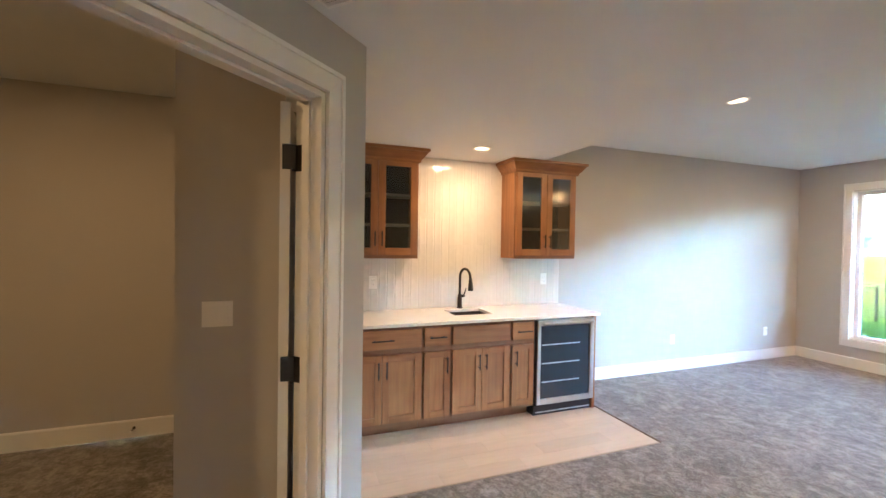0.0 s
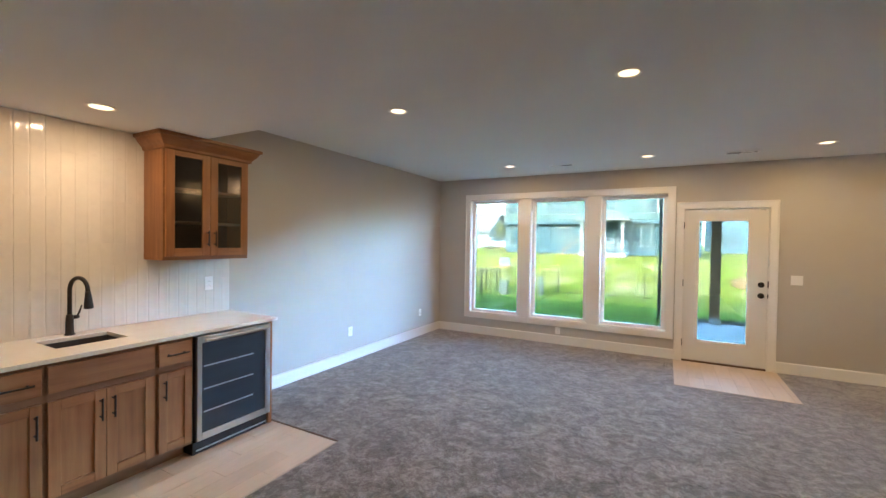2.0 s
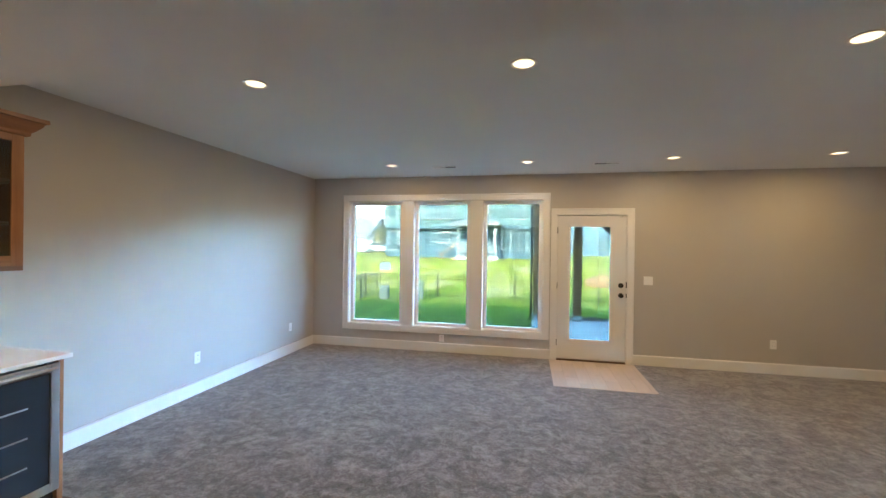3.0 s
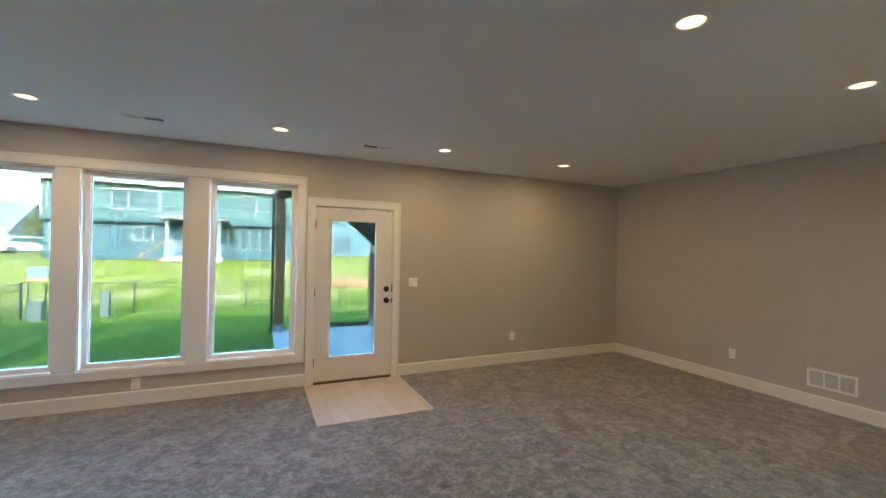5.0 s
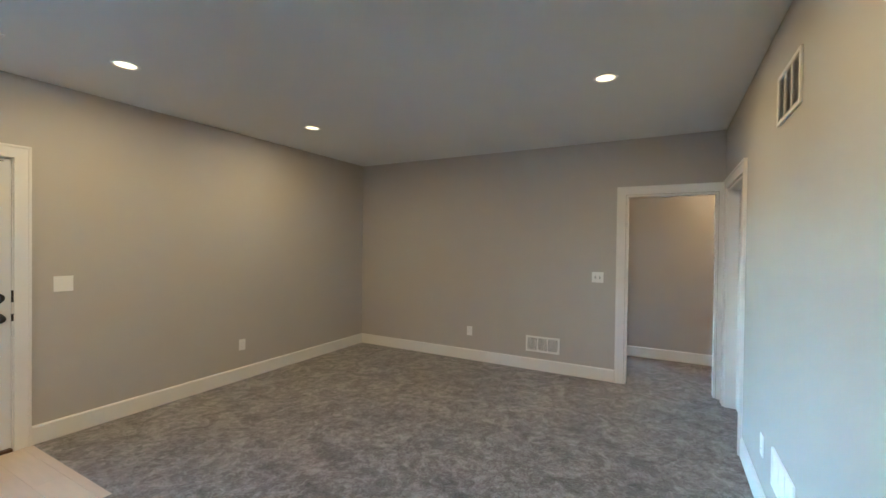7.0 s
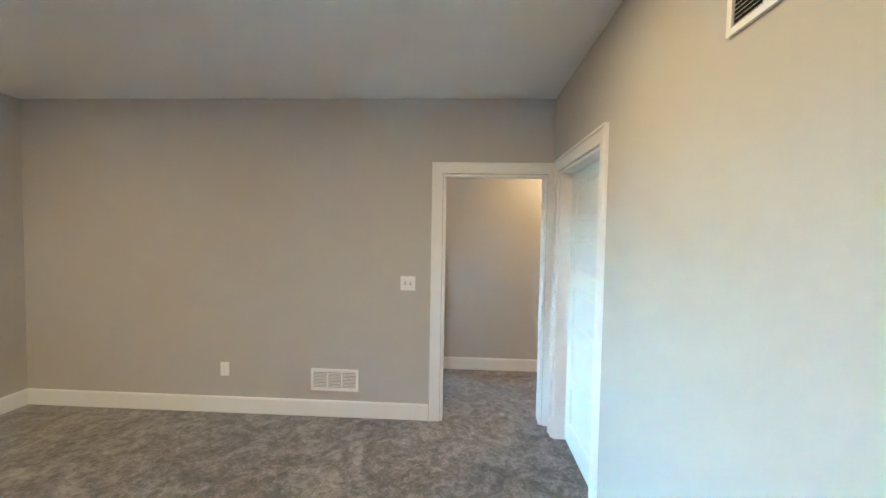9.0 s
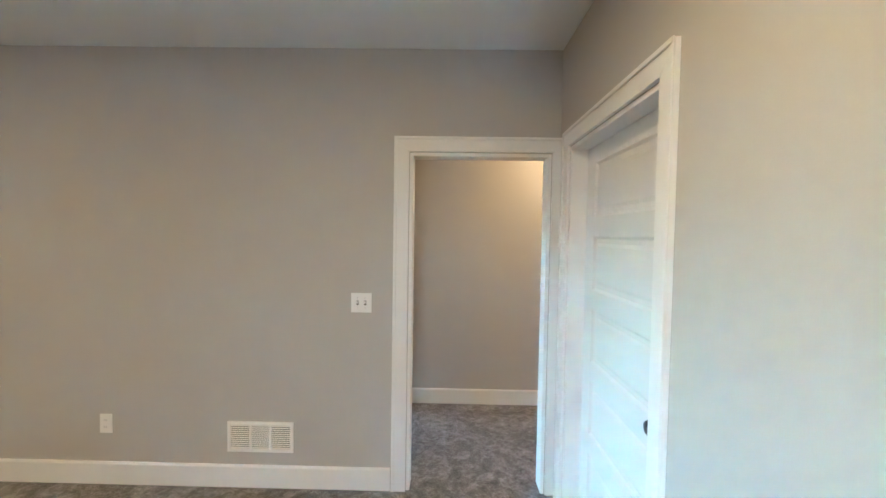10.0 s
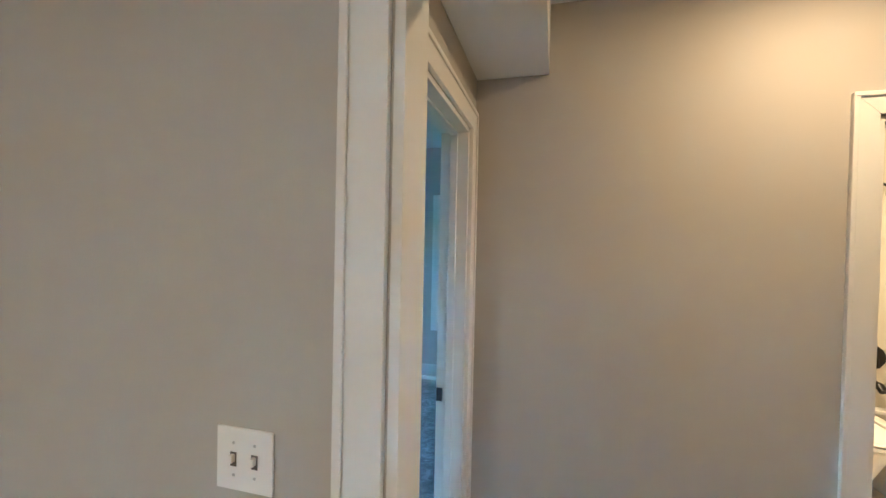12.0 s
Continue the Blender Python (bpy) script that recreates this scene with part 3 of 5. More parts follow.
def glazed_door():
    root = thing("door_1", "white exterior door with a full-height glass lite, closed", "door", kind="structure", at=ON_NORTH)
    u0, u1, z0, z1, v0, v1 = 0.033, 0.942, 0.022, 2.040, 0.012, 0.057
    gl = (0.205, 0.735, 0.30, 1.882)
    leaf = part("leaf", pierced(u0, u1, z0, z1, [gl], v0, v1), M_DOORP, root)
    l = 0.032
    lite = bmesh.new()
    for r in ((gl[0] - l, gl[0], gl[2] - l, gl[3] + l), (gl[1], gl[1] + l, gl[2] - l, gl[3] + l), (gl[0], gl[1], gl[2] - l, gl[2]), (gl[0], gl[1], gl[3], gl[3] + l)):
        box(lite, r[0], r[1], v0 - 0.011, v0 - 0.0005, r[2], r[3])
    part("lite_frame", lite, M_DOORP, leaf, bevel=0.003)
    pane = part("pane", boxes((gl[0] - 0.003, gl[1] + 0.003, 0.033, 0.037, gl[2] - 0.003, gl[3] + 0.003)), M_PANE, leaf, "door glass with a dark tint added to dim the view outside")
    # daylight passes the added tint unweakened here too
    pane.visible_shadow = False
    for z in (0.25, 1.05, 1.83):
        part("hinge", sweep(bmesh.new(), [(0.026, 0.004, z - 0.045), (0.026, 0.004, z + 0.045)], 0.008, 10), M_BLACK, root, "dark bronze hinge")
    for z, k in ((1.075, "deadbolt"), (0.937, "door_knob")):
        lock = part(k, disc(bmesh.new(), (0.877, v0, z), 0.034, -0.014), M_BLACK, leaf, "dark bronze " + k.replace("_", " "), smooth=False)
        if k == "deadbolt":
            part("thumb_turn", boxes((0.872, 0.882, -0.028, -0.003, z - 0.02, z + 0.02)), M_BLACK, lock, bevel=0.003)
        else:
            bm = sweep(bmesh.new(), [(0.877, -0.002, z), (0.877, -0.022, z), (0.877, -0.032, z), (0.877, -0.045, z), (0.877, -0.056, z), (0.877, -0.06, z)],
                       [0.012, 0.012, 0.022, 0.028, 0.024, 0.012], 20)
            part("knob", bm, M_BLACK, lock, smooth=True)
    for z, hgt in ((1.085, 0.042), (0.937, 0.026)):
        part("strike_plate", boxes((0.9425, 0.955, -0.006, 0.03, z - hgt, z + hgt)), M_BLACK, root, "dark bronze strike plate")
    jamb_parts(root, 0.012, 0.962, 2.06, 0.19, v1)
    part("threshold", boxes((0.031, 0.944, -0.02, 0.21, 0.0, 0.02)), M_BRONZE, root, "bronze metal threshold", bevel=0.003)
    part("door_sticker", boxes((0.86, 0.91, v0 - 0.0015, v0 - 0.0002, 2.018, 2.022)), M_DARK, leaf)
    return root


def jamb_parts(root, u0, u1, z1, depth, v1):
    part("side_lining", boxes((u0, u0 + 0.019, 0.0, depth, 0, z1)), M_TRIM, root)
    part("side_lining", boxes((u1 - 0.019, u1, 0.0, depth, 0, z1)), M_TRIM, root)
    part("head_lining", boxes((u0 + 0.019, u1 - 0.019, 0.0, depth, z1 - 0.018, z1)), M_TRIM, root)
    part("stop", boxes((u0 + 0.019, u0 + 0.035, v1 + 0.002, v1 + 0.03, 0.02, z1 - 0.018)), M_TRIM, root)
    part("stop", boxes((u1 - 0.035, u1 - 0.019, v1 + 0.002, v1 + 0.03, 0.02, z1 - 0.018)), M_TRIM, root)


def panel_door(name, width, height, m, label, thick=0.035, knob_u=None):
    """Moulded door with five level panels. Local u from 0 to width, face at v = 0."""
    root = thing(name, label, "door", kind="structure", at=m)
    st, z = 0.115, 0.012
    ph, rail = 0.272, 0.098
    tops = [height - 0.085 - i * (ph + rail) for i in range(5)]
    holes = [(st, width - st, t - ph, t) for t in tops]
    leaf = part("leaf", pierced(0, width, z, height, holes, 0, thick), M_DOORP, root)
    for u0, u1, a, b in holes:
        bm = bmesh.new()
        steps = [(0.0, 0.0), (0.012, 0.011), (0.034, 0.011), (0.05, 0.004)]
        loops = []
        for inset, dep in steps:
            loops.append([bm.verts.new(p) for p in ((u0 + inset, dep, a + inset), (u1 - inset, dep, a + inset), (u1 - inset, dep, b - inset), (u0 + inset, dep, b - inset))])
        for lo, hi in zip(loops, loops[1:]):
            for i in range(4):
                bm.faces.new((lo[i], lo[(i + 1) % 4], hi[(i + 1) % 4], hi[i]))
        bm.faces.new(loops[-1])
        part("panel", bm, M_DOORP, leaf)
    if knob_u is not None:
        lock = part("door_knob", disc(bmesh.new(), (knob_u, 0, 0.915), 0.032, -0.012), M_BLACK, leaf, "dark bronze door knob")
        part("knob", sweep(bmesh.new(), [(knob_u, -0.01, 0.915), (knob_u, -0.03, 0.915), (knob_u, -0.036, 0.915), (knob_u, -0.05, 0.915), (knob_u, -0.062, 0.915), (knob_u, -0.066, 0.915)],
                             [0.011, 0.011, 0.02, 0.027, 0.022, 0.01], 18), M_BLACK, lock, smooth=True)
    return root


glazed_door()
closet_door = panel_door("door_2", 0.908, 2.006, pose(CLOSET[1] - 0.021, S - 0.085, 0.004, 0, 0, 180), "white closet door with five level panels, closed", knob_u=0.845)
bed_door = panel_door("door_3", 0.73, 2.02, pose(5.082, HALL_N + T + 0.01, 0.004, 0, 0, 92), "white bedroom door with five level panels, standing open")
SIDE_DOOR = pose(-1.607, 0.052, 0.004, 0, 0, 174.5)
side_door = panel_door("door_4", 0.76, 2.03, SIDE_DOOR, "white side-room door with five level panels, standing open")
for z in (0.28, 1.05, 1.83):
    h = thing("hinge", "black square-cornered butt hinge on the open door", "hinge", "door hinges", at=ON_ANGLE @ pose(-0.269, 0.0, z))
    part("leaf_plate", boxes((-0.0025, -0.0003, 0.072, 0.118, -0.048, 0.048)), M_BLACK, h)
    part("knuckle", sweep(bmesh.new(), [(-0.004, 0.121, -0.046), (-0.004, 0.121, 0.046)], 0.007, 10), M_BLACK, h)
    plate_bm = boxes((-0.004, -0.001, -0.02, 0.027, -0.046, 0.046))
    bmesh.ops.transform(plate_bm, matrix=h.matrix_basis.inverted() @ SIDE_DOOR @ pose(0, 0, z), verts=plate_bm.verts)
    part("leaf_plate", plate_bm, M_BLACK, h, bevel=0.0012)
strike = solid("strike_plate", boxes((5.8185, 5.8215, 3.40, 3.428, 0.84, 0.9)), M_BLACK, "black metal latch strike plate on the bedroom door jamb", "strike plate", bevel=0.001)
solid("strike_plate", boxes((-0.72, -0.63, 0.055, 0.085, 2.0385, 2.0415)), M_BLACK, "black metal catch plate under the doorway head", "strike plate", at=ON_ANGLE)


# ---- wet bar ----
FX = -3.10      # face of the base cabinets


def bar_pull(parent, c, length, axis="z", out=0.032):
    """Slim black bar pull on two posts, standing out towards +x from c."""
    d = Vector((0, 0, 1)) if axis == "z" else Vector((0, 1, 0))
    c = Vector(c)
    bm = bmesh.new()
    o = Vector((out, 0, 0))
    sweep(bm, [c + o - d * length / 2, c + o + d * length / 2], 0.0055, 10)
    for s in (-0.36, 0.36):
        sweep(bm, [c + d * length * s, c + o + d * length * s], 0.0045, 8)
    return part("handle", bm, M_BLACK, parent, "slim black bar pull")


def shaker(name, parent, x, y0, y1, z0, z1, rail=0.055, flat=False, glass=False):
    """A framed door or a slab drawer front whose back lies at x."""
    t = 0.02
    if flat:
        return part(name, boxes((x, x + t, y0, y1, z0, z1)), M_WOODH, parent, bevel=0.003)
    fr = part(name, boxes((x, x + t, y0, y0 + rail, z0, z1), (x, x + t, y1 - rail, y1, z0, z1)), M_WOODV, parent, bevel=0.002)
    part("rail", boxes((x, x + t - 0.0004, y0 + rail, y1 - rail, z0, z0 + rail)), M_WOODH, fr, bevel=0.002)
    part("rail", boxes((x, x + t - 0.0004, y0 + rail, y1 - rail, z1 - rail, z1)), M_WOODH, fr, bevel=0.002)
    if glass:
        part("pane", boxes((x + 0.008, x + 0.011, y0 + rail, y1 - rail, z0 + rail, z1 - rail)), M_CABGLASS, fr, "smoked cabinet glass")
    else:
        part("panel", boxes((x + 0.002, x + 0.009, y0 + rail - 0.004, y1 - rail + 0.004, z0 + rail - 0.004, z1 - rail + 0.004)), M_WOODV, fr)
    return fr


def base_cabinet(y0, y1, doors, drawer, label):
    """A base unit: carcass with face frame, recessed kick, one drawer front over one or two doors."""
    root = thing("base_cabinet", label, "cabinet", "bar base cabinets")
    top = COUNTER - 0.026
    part("carcass", boxes((W + 0.004, FX - 0.022, y0 + 0.002, y1 - 0.002, 0.10, top if drawer != "blank" else 0.68)), M_WOODV, root)
    f = 0.028
    part("face_frame", boxes((FX - 0.021, FX, y0, y0 + f, 0.10, top), (FX - 0.021, FX, y1 - f, y1, 0.10, top),
                             (FX - 0.021, FX, y0 + f, y1 - f, 0.10, 0.135), (FX - 0.021, FX, y0 + f, y1 - f, 0.648, 0.708),
                             (FX - 0.021, FX, y0 + f, y1 - f, 0.842, top)), M_WOODD, root)
    part("toe_kick", boxes((FX - 0.115, FX - 0.10, y0 + 0.001, y1 - 0.001, 0.0, 0.10)), M_WOODD, root)
    g = 0.012
    front = shaker("drawer_front" if drawer != "blank" else "false_front", root, FX + 0.001, y0 + g, y1 - g, 0.700, 0.848, flat=True)
    if drawer == "pull":
        bar_pull(front, (FX + 0.021, (y0 + y1) / 2, 0.772), 0.17 if y1 - y0 > 0.4 else 0.14, "y")
    n = doors
    w = (y1 - y0 - 2 * g) / n
    for i in range(n):
        a, b = y0 + g + i * w + (0.0015 if i else 0), y0 + g + (i + 1) * w - (0.0015 if i < n - 1 else 0)
        d = shaker("door", root, FX + 0.001, a, b, 0.125, 0.655, rail=0.055 if w > 0.24 else 0.05)
        hy = (b - 0.03) if (n == 2 and i == 0) else (a + 0.03 if n == 2 else b - 0.03)
        if doors == 1 and y0 > 1.5:
            hy = a + 0.03
        bar_pull(d, (FX + 0.021, hy, 0.545), 0.13)
    return root


base_cabinet(0.39, 1.040, 2, "pull", "stained maple base cabinet with one wide drawer over two shaker doors")
base_cabinet(1.040, 1.282, 1, "pull", "narrow stained maple base cabinet with a drawer over one door")
base_cabinet(1.282, 1.832, 2, "blank", "stained maple sink cabinet with a false front over two doors")
base_cabinet(1.832, 2.070, 1, "pull", "narrow stained maple base cabinet beside the beverage fridge")
solid("cabinet_filler", boxes((W + 0.004, FX, 0.348, 0.388, 0.0, COUNTER - 0.026)), M_WOODV, "stained maple filler strip against the alcove wall", "filler")
solid("end_panel", boxes((W + 0.004, FX + 0.002, 2.706, 2.738, 0.0, COUNTER - 0.026)), M_WOODV, "stained maple end panel beside the beverage fridge", "panel", bevel=0.002)

# countertop with the sink cut-out
SINK = (-3.60, -3.30, 1.40, 1.77)
CT = pierced(KY + 0.002, 2.765, W + 0.002, FX + 0.035, [(SINK[2], SINK[3], SINK[0], SINK[1])], COUNTER - 0.026, COUNTER)
for v in CT.verts:
    v.co = Vector((v.co.z, v.co.x, v.co.y))
solid("countertop", CT, M_QUARTZ, "white quartz countertop of the wet bar with an undermount sink cut-out", "countertop", bevel=0.0025)
sk = thing("sink", "small dark rectangular undermount bar sink", "sink")
x0, x1, y0, y1 = SINK
t = 0.012
zb, zt = COUNTER - 0.19, COUNTER - 0.027
part("bowl", boxes((x0 - t, x0, y0 - t, y1 + t, zb, zt), (x1, x1 + t, y0 - t, y1 + t, zb, zt), (x0, x1, y0 - t, y0, zb, zt), (x0, x1, y1, y1 + t, zb, zt),
                   (x0 - t, x1 + t, y0 - t, y1 + t, zb - t, zb)), M_SINK, sk)
part("drain", disc(bmesh.new(), ((x0 + x1) / 2, (y0 + y1) / 2, zb), 0.04, 0.004, "z"), M_BLACK, sk)

fa = thing("faucet", "tall dark bronze gooseneck pull-down faucet with side lever", "faucet", at=pose(-3.665, 1.59, COUNTER, 0, 0, 12))
part("base", sweep(bmesh.new(), [(0, 0, 0), (0, 0, 0.008), (0, 0, 0.012), (0, 0, 0.10), (0, 0, 0.13), (0, 0, 0.14)], [0.029, 0.029, 0.023, 0.021, 0.019, 0.012], 20), M_BLACK, fa, smooth=True)
arc = [(0, 0, 0.13), (0, 0, 0.22), (0, 0, 0.30)] + [(0.085 - 0.085 * math.cos(a), 0, 0.30 + 0.085 * math.sin(a)) for a in (radians(k) for k in range(15, 181, 15))]
part("spout", sweep(bmesh.new(), arc, 0.0125, 14), M_BLACK, fa, smooth=True)
part("spray_head", sweep(bmesh.new(), [(0.17, 0, 0.302), (0.172, 0, 0.28), (0.176, 0, 0.22), (0.178, 0, 0.19), (0.178, 0, 0.186)], [0.014, 0.017, 0.024, 0.026, 0.018], 16), M_BLACK, fa, smooth=True)
lev = part("lever", sweep(bmesh.new(), [(0, 0.015, 0.115), (0, 0.05, 0.115), (0, 0.055, 0.115)], [0.013, 0.013, 0.008], 14), M_BLACK, fa, smooth=True)
part("lever_arm", sweep(bmesh.new(), [(0.0, 0.045, 0.118), (0.01, 0.052, 0.15), (0.025, 0.056, 0.195)], [0.006, 0.0055, 0.004], 10), M_BLACK, lev, smooth=True)


def fridge():
    root = thing("beverage_fridge", "stainless steel undercounter beverage fridge with smoked glass door", "fridge")
    a, b, z0, z1 = 2.078, 2.702, 0.105, 0.866
    part("cabinet", boxes((W + 0.01, FX - 0.03, a, b, 0.09, z1)), M_DARK, root)
    part("toe_grille", boxes((W + 0.02, FX - 0.015, a + 0.005, b - 0.005, 0.0, 0.088)), M_BLACK, root, "black toe grille")
    part("kick_strip", boxes((FX - 0.0148, FX - 0.008, a + 0.03, b - 0.01, 0.022, 0.03)), M_RACK, root)
    w = 0.048
    dx0, dx1 = FX - 0.026, FX + 0.028
    door = part("door", boxes((dx0, dx0 + 0.019, a + w, b - w, z0 + 0.052, z1 - 0.062)), M_DARK, root, "glass door in a brushed steel frame")
    for fr in ((a + 0.012, a + w, z0, z1 - 0.012), (b - w, b - 0.002, z0, z1 - 0.012)):
        part("stile", boxes((dx0, dx1, *fr)), M_STEEL, door, "brushed steel stile", bevel=0.004)
    for fr in ((a + w, b - w, z0, z0 + 0.052), (a + w, b - w, z1 - 0.062, z1 - 0.012)):
        part("rail", boxes((dx0, dx1, *fr)), M_STEEL, door, "brushed steel rail", bevel=0.004)
    part("pane", boxes((dx0 + 0.02, dx1 - 0.008, a + w, b - w, z0 + 0.052, z1 - 0.062)), M_FRIDGEG, door, "smoked dark glass")
    for z in (0.30, 0.465, 0.63):
        part("shelf_edge", boxes((dx1 - 0.0078, dx1 - 0.0055, a + w + 0.015, b - w - 0.11, z, z + 0.009)), M_RACK, door, "pale shelf edge behind the glass")
    bm = sweep(bmesh.new(), [(dx1 + 0.036, a + 0.05, z1 - 0.036), (dx1 + 0.036, b - 0.04, z1 - 0.036)], 0.0115, 14)
    h = part("handle", bm, M_STEEL, door, "round steel bar handle", smooth=False)
    for y in (a + 0.09, b - 0.08):
        part("post", sweep(bmesh.new(), [(dx1 - 0.002, y, z1 - 0.036), (dx1 + 0.03, y, z1 - 0.036)], 0.008, 10), M_STEEL, door)
    return root


fridge()


def wall_cabinet(y0, y1, label):
    """Glazed wall cabinet with two doors, shelves and a flared crown that reaches the dropped ceiling."""
    root = thing("wall_cabinet", label, "cabinet", "bar wall cabinets")
    z0, z1, x0, x1 = 1.383, 2.245, W + 0.012, -3.482
    t = 0.018
    part("carcass", boxes((x0, x1, y0, y0 + t, z0, z1), (x0, x1, y1 - t, y1, z0, z1), (x0, x1, y0 + t, y1 - t, z0, z0 + t), (x0, x1, y0 + t, y1 - t, z1 - t, z1)), M_WOODV, root, bevel=0.001)
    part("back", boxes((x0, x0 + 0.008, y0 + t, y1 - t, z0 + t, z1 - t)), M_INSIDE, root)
    part("face_frame", boxes((x1, x1 + 0.02, y0, y0 + 0.035, z0, z1), (x1, x1 + 0.02, y1 - 0.035, y1, z0, z1), (x1, x1 + 0.02, y0 + 0.035, y1 - 0.035, z0, z0 + 0.035), (x1, x1 + 0.02, y0 + 0.035, y1 - 0.035, z1 - 0.03, z1)), M_WOODD, root)
    for z in (1.665, 1.925):
        part("shelf", boxes((x0 + 0.009, x1 - 0.02, y0 + t, y1 - t, z, z + 0.02)), M_SHELFG, root, "pale shelf")
    ym = (y0 + y1) / 2
    for a, b, s in ((y0 + 0.012, ym - 0.0015, -1), (ym + 0.0015, y1 - 0.012, 1)):
        d = shaker("door", root, x1 + 0.021, a, b, z0 + 0.03, 2.236, rail=0.062, glass=True)
        bar_pull(d, (x1 + 0.041, ym + s * 0.03, 1.552), 0.125)
    # flared crown, mitred at both corners
    prof = [(0.0, 2.215), (0.012, 2.222), (0.014, 2.24), (0.03, 2.256), (0.052, 2.285), (0.06, 2.303), (0.075, 2.308), (0.075, LOW - 0.002), (0.0, LOW - 0.002)]
    xf = x1 + 0.042
    bm = bmesh.new()
    rings = []
    for o, z in prof:
        rings.append([bm.verts.new(p) for p in ((x0, y0 - o, z), (xf + o, y0 - o, z), (xf + o, y1 + o, z), (x0, y1 + o, z))])
    for lo, hi in zip(rings, rings[1:]):
        for i in range(3):
            bm.faces.new((lo[i], lo[i + 1], hi[i + 1], hi[i]))
    part("crown", bm, M_WOODH, root, "flared crown moulding")
    return root


wall_cabinet(0.385, 1.097, "stained maple wall cabinet with two smoked glass doors and crown")
wall_cabinet(2.060, 2.760, "stained maple wall cabinet with smoked glass doors beside the plain wall")


# ---- small fixtures on the walls ----
def plate(m, w, h, label, name, category, devices):
    """A cover plate with its devices: 'toggle', 'duplex' or 'blank' at offsets along u."""
    root = thing(name, label, category, category + "s", at=m)
    part("cover_plate", boxes((-w / 2, w / 2, -0.006, -0.0005, -h / 2, h / 2)), M_PLATE, root, bevel=0.002)
    for kind, u in devices:
        if kind == "toggle":
            part("toggle", boxes((u - 0.004, u + 0.004, -0.016, -0.006, -0.004, 0.01)), M_PLATE, root, bevel=0.001)
            part("slot", boxes((u - 0.0065, u + 0.0065, -0.0072, -0.0062, -0.013, 0.013)), M_SLOT, root, "dark toggle slot")
            for z in (-0.03, 0.03):
                part("screw", disc(bmesh.new(), (u, -0.006, z), 0.003, -0.001, "y", 8), M_STEEL, root)
        if kind == "rocker":
            part("rocker", boxes((u - 0.016, u + 0.016, -0.009, -0.0062, -0.033, 0.033)), M_PLATE, root, bevel=0.0015)
        if kind == "duplex":
            for z in (-0.021, 0.021):
                r = part("receptacle", boxes((u - 0.016, u + 0.016, -0.0085, -0.0062, z - 0.014, z + 0.014)), M_PLATE, root, bevel=0.003)
                part("slots", boxes((u - 0.008, u - 0.006, -0.0092, -0.0088, z - 0.004, z + 0.006), (u + 0.006, u + 0.008, -0.0092, -0.0088, z - 0.004, z + 0.005)), M_DARK, r)
    return root


OUT = "white duplex outlet on the painted wall above the baseboard"
plate(ON_WEST @ pose(4.455, 0, 0.381), 0.075, 0.117, OUT, "outlet", "outlet", [("duplex", 0)])
plate(ON_WEST @ pose(6.16, 0, 0.381), 0.075, 0.117, OUT, "outlet", "outlet", [("duplex", 0)])
plate(ON_NORTH @ pose(2.715, 0, 0.378), 0.075, 0.117, OUT, "outlet", "outlet", [("duplex", 0)])
plate(ON_NORTH @ pose(-1.632, 0, 0.205), 0.075, 0.105, "white outlet between window and baseboard", "outlet", "outlet", [("duplex", 0)])
plate(ON_EAST @ pose(-5.03, 0, 0.372), 0.075, 0.117, OUT, "outlet", "outlet", [("duplex", 0)])
plate(ON_SOUTH @ pose(-2.764, 0, 0.372), 0.075, 0.117, OUT, "outlet", "outlet", [("duplex", 0)])
plate(ON_NORTH @ pose(1.222, 0, 1.152), 0.117, 0.117, "white double rocker switch beside the exterior door", "light_switch", "switch", [("rocker", -0.023), ("rocker", 0.023)])
plate(ON_EAST @ pose(-3.478, 0, 1.138), 0.122, 0.117, "white double toggle switch beside the cased opening", "light_switch", "switch", [("toggle", -0.023), ("toggle", 0.023)])
plate(pose(-1.95, -0.232, 1.212, 0, 0, 90), 0.117, 0.108, "white double switch on the side-room wall", "light_switch", "switch", [("rocker", -0.023), ("rocker", 0.023)])
plate(ON_WEST @ pose(0.755, -0.013, 1.153), 0.075, 0.117, "white outlet set in the glazed backsplash", "outlet", "outlet", [("duplex", 0)])
plate(ON_WEST @ pose(2.573, -0.013, 1.157), 0.075, 0.117, "white outlet set in the glazed backsplash", "outlet", "outlet", [("duplex", 0)])


